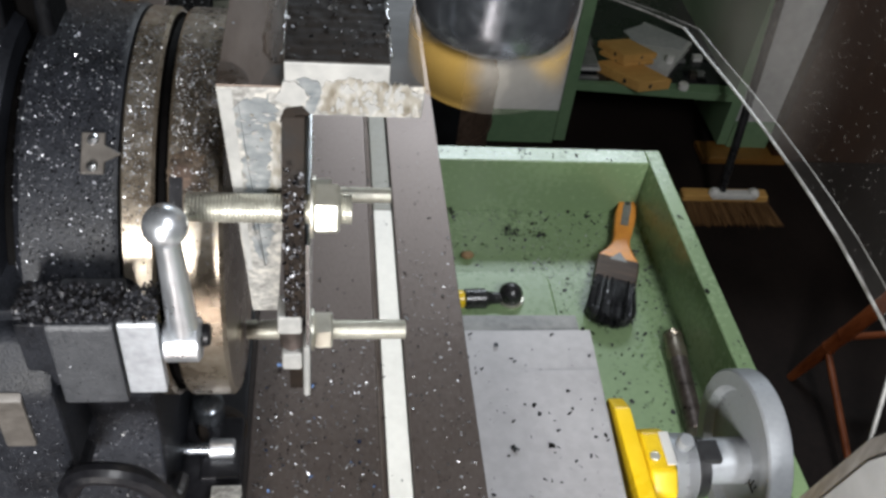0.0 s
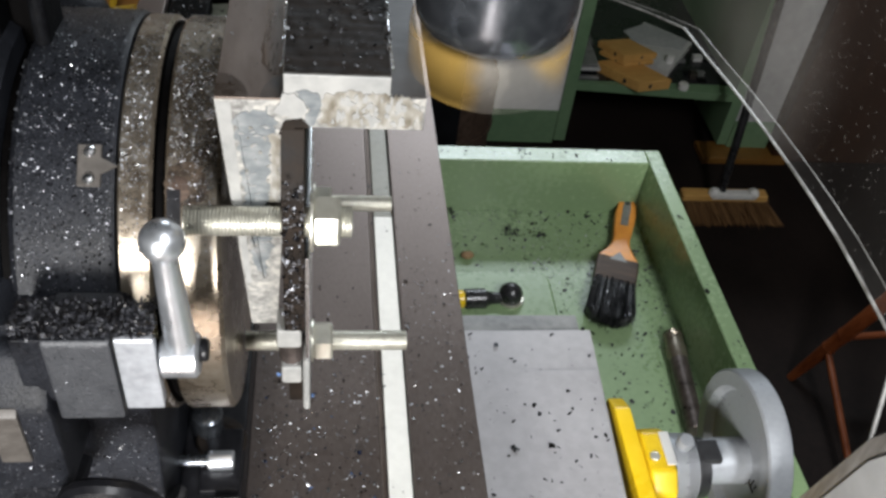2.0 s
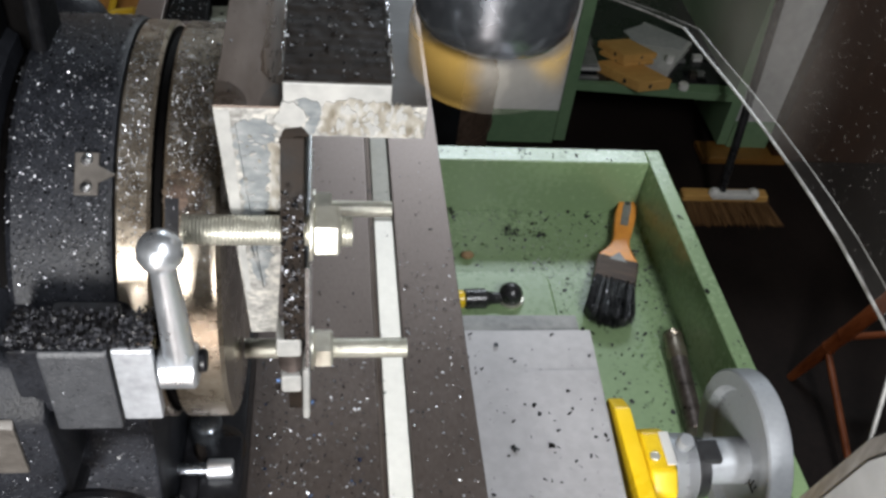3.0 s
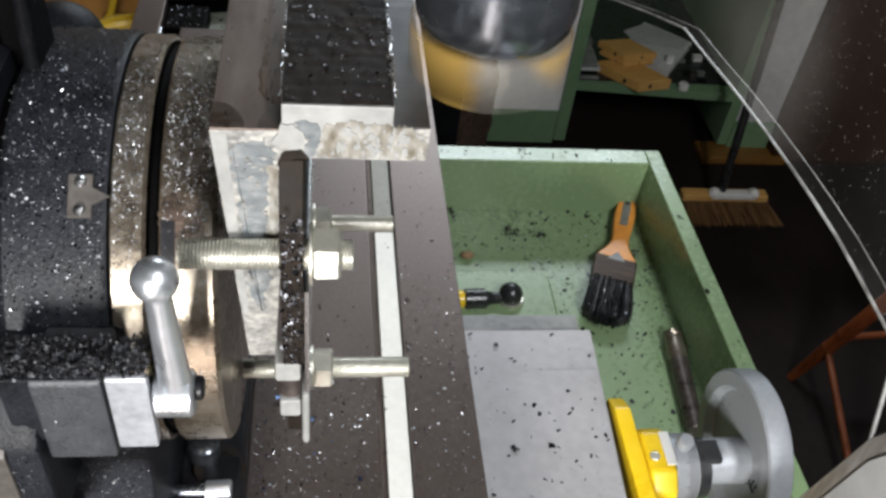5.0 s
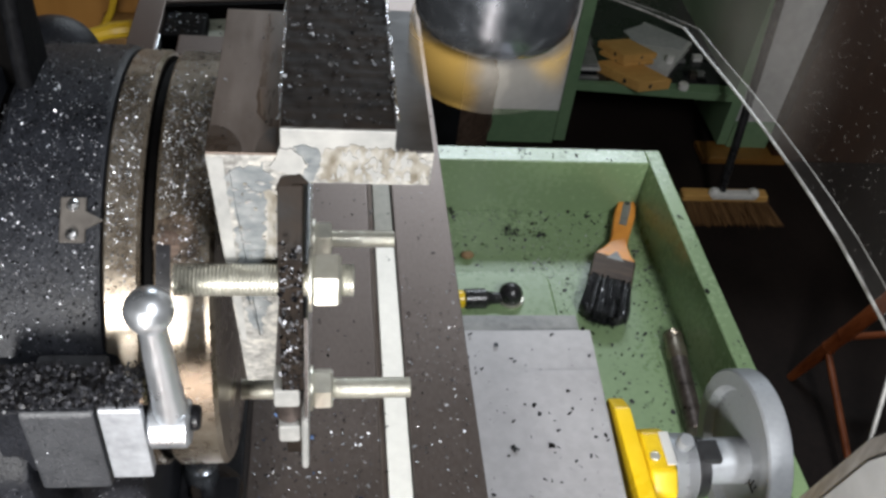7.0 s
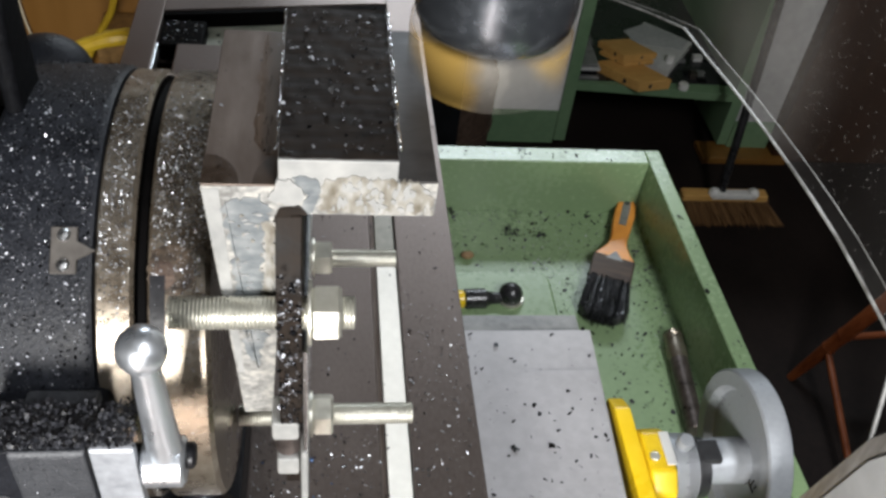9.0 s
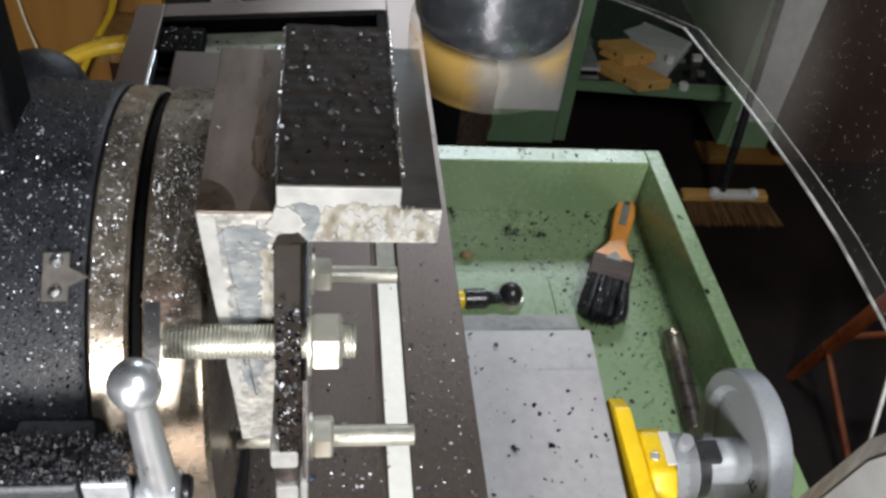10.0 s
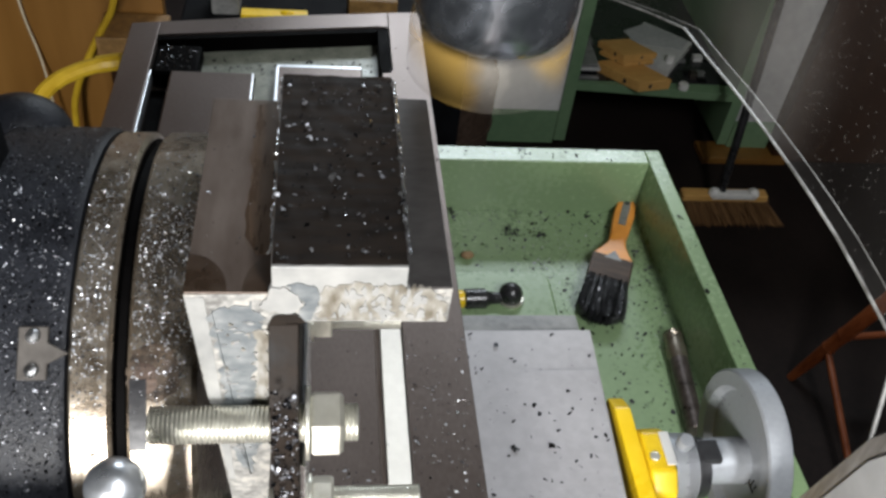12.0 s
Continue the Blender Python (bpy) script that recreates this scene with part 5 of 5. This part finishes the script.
def yellow_hose():
    t = thing("coolant_hose", (-0.17, 0.77, -0.02), "yellow rubber hose on the table's end", "hose", carried=True)
    part("hose", tube([(-0.166, 0.791, -0.027), (-0.178, 0.793, -0.030), (-0.2018, 0.785, -0.031), (-0.2269, 0.765, -0.035), (-0.2378, 0.739, -0.046), (-0.243, 0.712, -0.09), (-0.240, 0.70, -0.3)], 0.0068, 10), HOSE_YELLOW, t)
    part("collar", tube([(-0.170, 0.7915, -0.0275), (-0.180, 0.793, -0.0300), (-0.192, 0.7895, -0.0306)], 0.0076, 8), HOSE_YELLOW, t, "thicker hose end")
    part("nozzle", rod((-0.176, 0.793, -0.029), (-0.160, 0.789, -0.026), 0.0055), BLACK_STEEL, t)
    return t


yellow_hose()

# ---------------------------------------------------------------- chips
spots = []
for i in range(5600):
    x = RND.uniform(-0.1065, -0.072)
    a = radians(RND.gauss(116, 30))
    spots.append(((x, AY + (DRUM + 0.0002) * math.cos(a), AZ + (DRUM + 0.0002) * math.sin(a)), (0, math.cos(a), math.sin(a))))
for i in range(1800):
    x = RND.uniform(-0.185, -0.114)
    a = radians(RND.gauss(112, 28))
    spots.append(((x, AY + (DRUM + 0.0022) * math.cos(a), AZ + (DRUM + 0.0022) * math.sin(a)), (0, math.cos(a), math.sin(a))))
for i in range(5200):
    x = RND.choice((RND.uniform(-0.0698, -0.060), RND.uniform(-0.0533, -0.0364), RND.uniform(-0.0533, -0.0364)))
    a = radians(RND.gauss(112, 20))
    spots.append(((x, AY + (RIM + 0.0001) * math.cos(a), AZ + (RIM + 0.0001) * math.sin(a)), (0, math.cos(a), math.sin(a))))
flakes("metal_chips", spots[:7400], CHIP, "glittering steel chips stuck to the dividing head", True, (-0.1, AY, 0.15), (0.00012, 0.00038), 11)
flakes("bright_chips", spots[7400:] + spots[0:7400:22], GLINT, "bright steel chips stuck to the faceplate and drum", True, (-0.05, AY, 0.15), (0.00012, 0.00040), 21)
spots = [((RND.uniform(-0.100, -0.0545), RND.uniform(0.2095, 0.2245), 0.1835 + RND.random() * 0.005), (0, -0.3, 1)) for i in range(3400)]
spots += [((RND.uniform(-0.122, -0.068), 0.2262 + 0.008 * k, 0.03 + 0.07 * k), (0, -1, 0.2)) for k in [RND.random() for i in range(1500)]]
flakes("bright_chips", spots[0:3400:40] + spots[3400::9], GLINT, "bright chips on the head's ledge and foot", True, (-0.08, 0.21, 0.1), (0.0002, 0.0006), 25)
flakes("chip_heap", spots, DARK_CHIP, "heap of dark chips on the head's ledge", True, (-0.08, 0.21, 0.18), (0.0003, 0.0009), 12)
spots = []
for i in range(3600):
    z = RND.uniform(0.03, 0.14)
    y = 0.226 + 0.008 * (z - 0.03) / 0.07 if z < 0.1 else 0.234 - 0.006 * (z - 0.1) / 0.04
    spots.append(((RND.uniform(-0.13, -0.067), y - 0.0002, z), (0, -1, 0.2)))
for i in range(900):
    spots.append(((RND.uniform(-0.1215, -0.0925), 0.2049, RND.uniform(0.102, 0.149)), (0, -1, 0.2)))
for i in range(160):
    spots.append(((RND.uniform(-0.090, -0.071), 0.2084, RND.uniform(0.142, 0.181)), (0, -1, 0.2)))
flakes("metal_chips", spots, CHIP, "fine steel dust stuck to the head's front", True, (-0.1, 0.22, 0.1), (0.0001, 0.0003), 27)
spots = [((RND.uniform(-0.0112, 0.0218), RND.uniform(0.251, 0.331), 0.2638), (0, 0, 1)) for i in range(330)]
spots += [((RND.uniform(-0.031, -0.012), RND.uniform(0.251, 0.331), 0.2535), (0, 0, 1)) for i in range(25)]
for i in range(26):
    y = RND.uniform(0.252, 0.331)
    spots.append(((0.0221 + RND.gauss(0, 0.0002), y, 0.2637), (1, 0, 1)))
flakes("bright_chips", spots[0:330:5] + spots[-26:] + [((0.0219, 0.266 + 0.0004 * k, 0.2640), (1, 0.2 * k, 1)) for k in range(-4, 5)], GLINT, "bright burrs and chips on the bracket's top", True, (0, 0.29, 0.26), (0.0004, 0.0011), 22)
flakes("metal_chips", spots, CHIP, "fine steel chips on the bracket's top", True, (0, 0.29, 0.26), (0.0002, 0.0006), 13)
spots = []
for i in range(360):
    k = RND.random()
    spots.append(((RND.uniform(-0.0126, -0.0052), 0.2366, 0.230 - 0.074 * k), (0, -1, 0.4)))
flakes("metal_chips", spots, CHIP, "steel chips stuck to the clamp plate's edge", True, (-0.01, 0.24, 0.1), (0.00025, 0.0008), 14)
spots = [((RND.uniform(-0.034, 0.034), RND.uniform(0.2, 0.75), 0.0005), (0, 0, 1)) for i in range(360)]
spots += [((RND.uniform(0.052, 0.0895), RND.uniform(0.2, 0.8), 0.0005), (0, 0, 1)) for i in range(260)]
spots += [((RND.uniform(-0.034, 0.03), RND.uniform(0.24, 0.36), 0.0005), (0, 0, 1)) for i in range(380)]
flakes("metal_chips", spots, CHIP, "small chips scattered over the milling table", True, (0, 0.4, 0), (0.0002, 0.0007), 15)
spots = [((RND.uniform(0.0345, 0.0385), RND.uniform(0.2, 0.7), -0.002), (0, 0, 1)) for i in range(26)]
spots += [((RND.uniform(-0.03, 0.088), RND.uniform(0.2, 0.7), 0.0008), (0, 0, 1)) for i in range(40)]
spots += [((RND.uniform(-0.13, 0.048), RND.uniform(0.757, 0.785), -0.0155), (0, 0, 1)) for i in range(160)]
flakes("dark_chips", spots, DARK_CHIP, "dark curled chips along the T-slot", True, (0.04, 0.4, 0), (0.0005, 0.0013), 16)
spots = [((RND.uniform(-0.135, -0.103), RND.uniform(0.745, 0.783), -0.0046), (0, 0, 1)) for i in range(95)]
flakes("metal_chips", spots, GLINT, "fine chips on the black drain pad", True, (-0.12, 0.76, 0), (0.0005, 0.0012), 28)
spots = [((RND.uniform(0.085, 0.19), RND.uniform(0.24, 0.415), -0.0592), (0, 0, 1)) for i in range(150)]
flakes("dark_chips", spots, DARK_CHIP, "dark curled chips on the way cover", False, (0.14, 0.33, -0.06), (0.0005, 0.0020), 17)
spots = [((RND.uniform(0.12, 0.376), RND.uniform(0.42, 0.79), -0.2745), (0, 0, 1)) for i in range(1000)]
spots += [((min(RND.gauss(0.365, 0.012), 0.376), RND.uniform(0.45, 0.79), -0.2745), (0, 0, 1)) for i in range(200)]
spots += [((RND.uniform(0.12, 0.376), min(RND.gauss(0.785, 0.012), 0.793), -0.2745), (0, 0, 1)) for i in range(160)]
spots += [((RND.uniform(0.1, 0.39), RND.uniform(0.797, 0.818), -0.1995), (0, 0, 1)) for i in range(60)]
spots += [((RND.uniform(0.379, 0.394), RND.uniform(0.45, 0.8), -0.1995), (0, 0, 1)) for i in range(40)]
flakes("dark_chips", spots, DARK_CHIP, "dark chips scattered over the green tray", False, (0.25, 0.65, -0.27), (0.0006, 0.0021), 18)
spots = [((RND.gauss(x, 0.006), RND.gauss(y, 0.005), -0.2745 + 0.004 * RND.random()), (0, 0, 1)) for x, y in ((0.222, 0.752), (0.252, 0.748), (0.150, 0.792)) for i in range(46)]
flakes("chip_heap", spots, DARK_CHIP, "small heaps of dark chips in the green tray", False, (0.22, 0.75, -0.27), (0.0008, 0.0022), 35)
spots = [((RND.gauss(0.28, 0.05), RND.gauss(0.70, 0.05), -0.2745), (0, 0, 1)) for i in range(1300)]
spots += [((min(RND.gauss(0.362, 0.013), 0.376), RND.uniform(0.45, 0.79), -0.2745), (0, 0, 1)) for i in range(260)]
flakes("bright_chips", [s for s in spots if s[0][0] < 0.375 and s[0][1] < 0.79], GLINT, "bright fine chips lying in the green tray", False, (0.28, 0.7, -0.27), (0.0003, 0.0010), 19)

spots = [((RND.uniform(-0.034, 0.034), RND.uniform(0.2, 0.34), 0.0008), (0, 0, 1)) for i in range(40)]
flakes("blue_chips", spots, BLUE_CHIP, "blue tempered chips on the milling table", True, (0.03, 0.3, 0), (0.0006, 0.0016), 33)
spots = [((RND.uniform(-0.034, 0.034), RND.uniform(0.2, 0.36), 0.0006), (0, 0, 1)) for i in range(700)]
spots += [((RND.uniform(0.052, 0.088), RND.uniform(0.2, 0.45), 0.0006), (0, 0, 1)) for i in range(420)]
flakes("bright_chips", spots, GLINT, "bright chips scattered over the milling table", True, (0.03, 0.3, 0), (0.00025, 0.0009), 23)
spots = [((RND.uniform(-0.024, 0.024), RND.uniform(-0.205, -0.15), 0.0165), (0, 0, 1)) for i in range(170)]
stuck = flakes("stuck_chips", spots, GLINT, "bright chips stuck to the bristles", False, (0, 0, 0), (0.0004, 0.0012), 24)
stuck.parent = BRUSH
del stuck["category"]

# ---------------------------------------------------------------- what moves
FEED = [(0, 0), (0.5, 0.0015), (1, 0.0033), (1.5, 0.005), (2, 0.0069), (2.5, 0.009), (3, 0.0115), (5, 0.0232), (5.5, 0.0262), (6, 0.0291), (6.5, 0.0321),
        (7, 0.0352), (9, 0.0495), (9.5, 0.0549), (10, 0.0611), (10.5, 0.0672), (11, 0.0732), (11.5, 0.0812), (12, 0.0913)]


def motions():
    for ob in CARRIED:
        home = ob.matrix_basis.copy()
        walk(ob, [(t, Matrix.Translation((0, -s, 0)) @ home) for t, s in FEED])
    walk(HOLDER, [(i * 0.1, pose(0, 0, 0, 0, 0, -70 * i)) for i in range(121)])
    walk(BRUSH, [(t, pose(*BRUSH_AT, 0, 0, BRUSH_TURN + a)) for t, a in ((0, 0), (3, -0.3), (5, -1.2), (7, -2.0), (9, -2.4), (12, -3.2))])


motions()
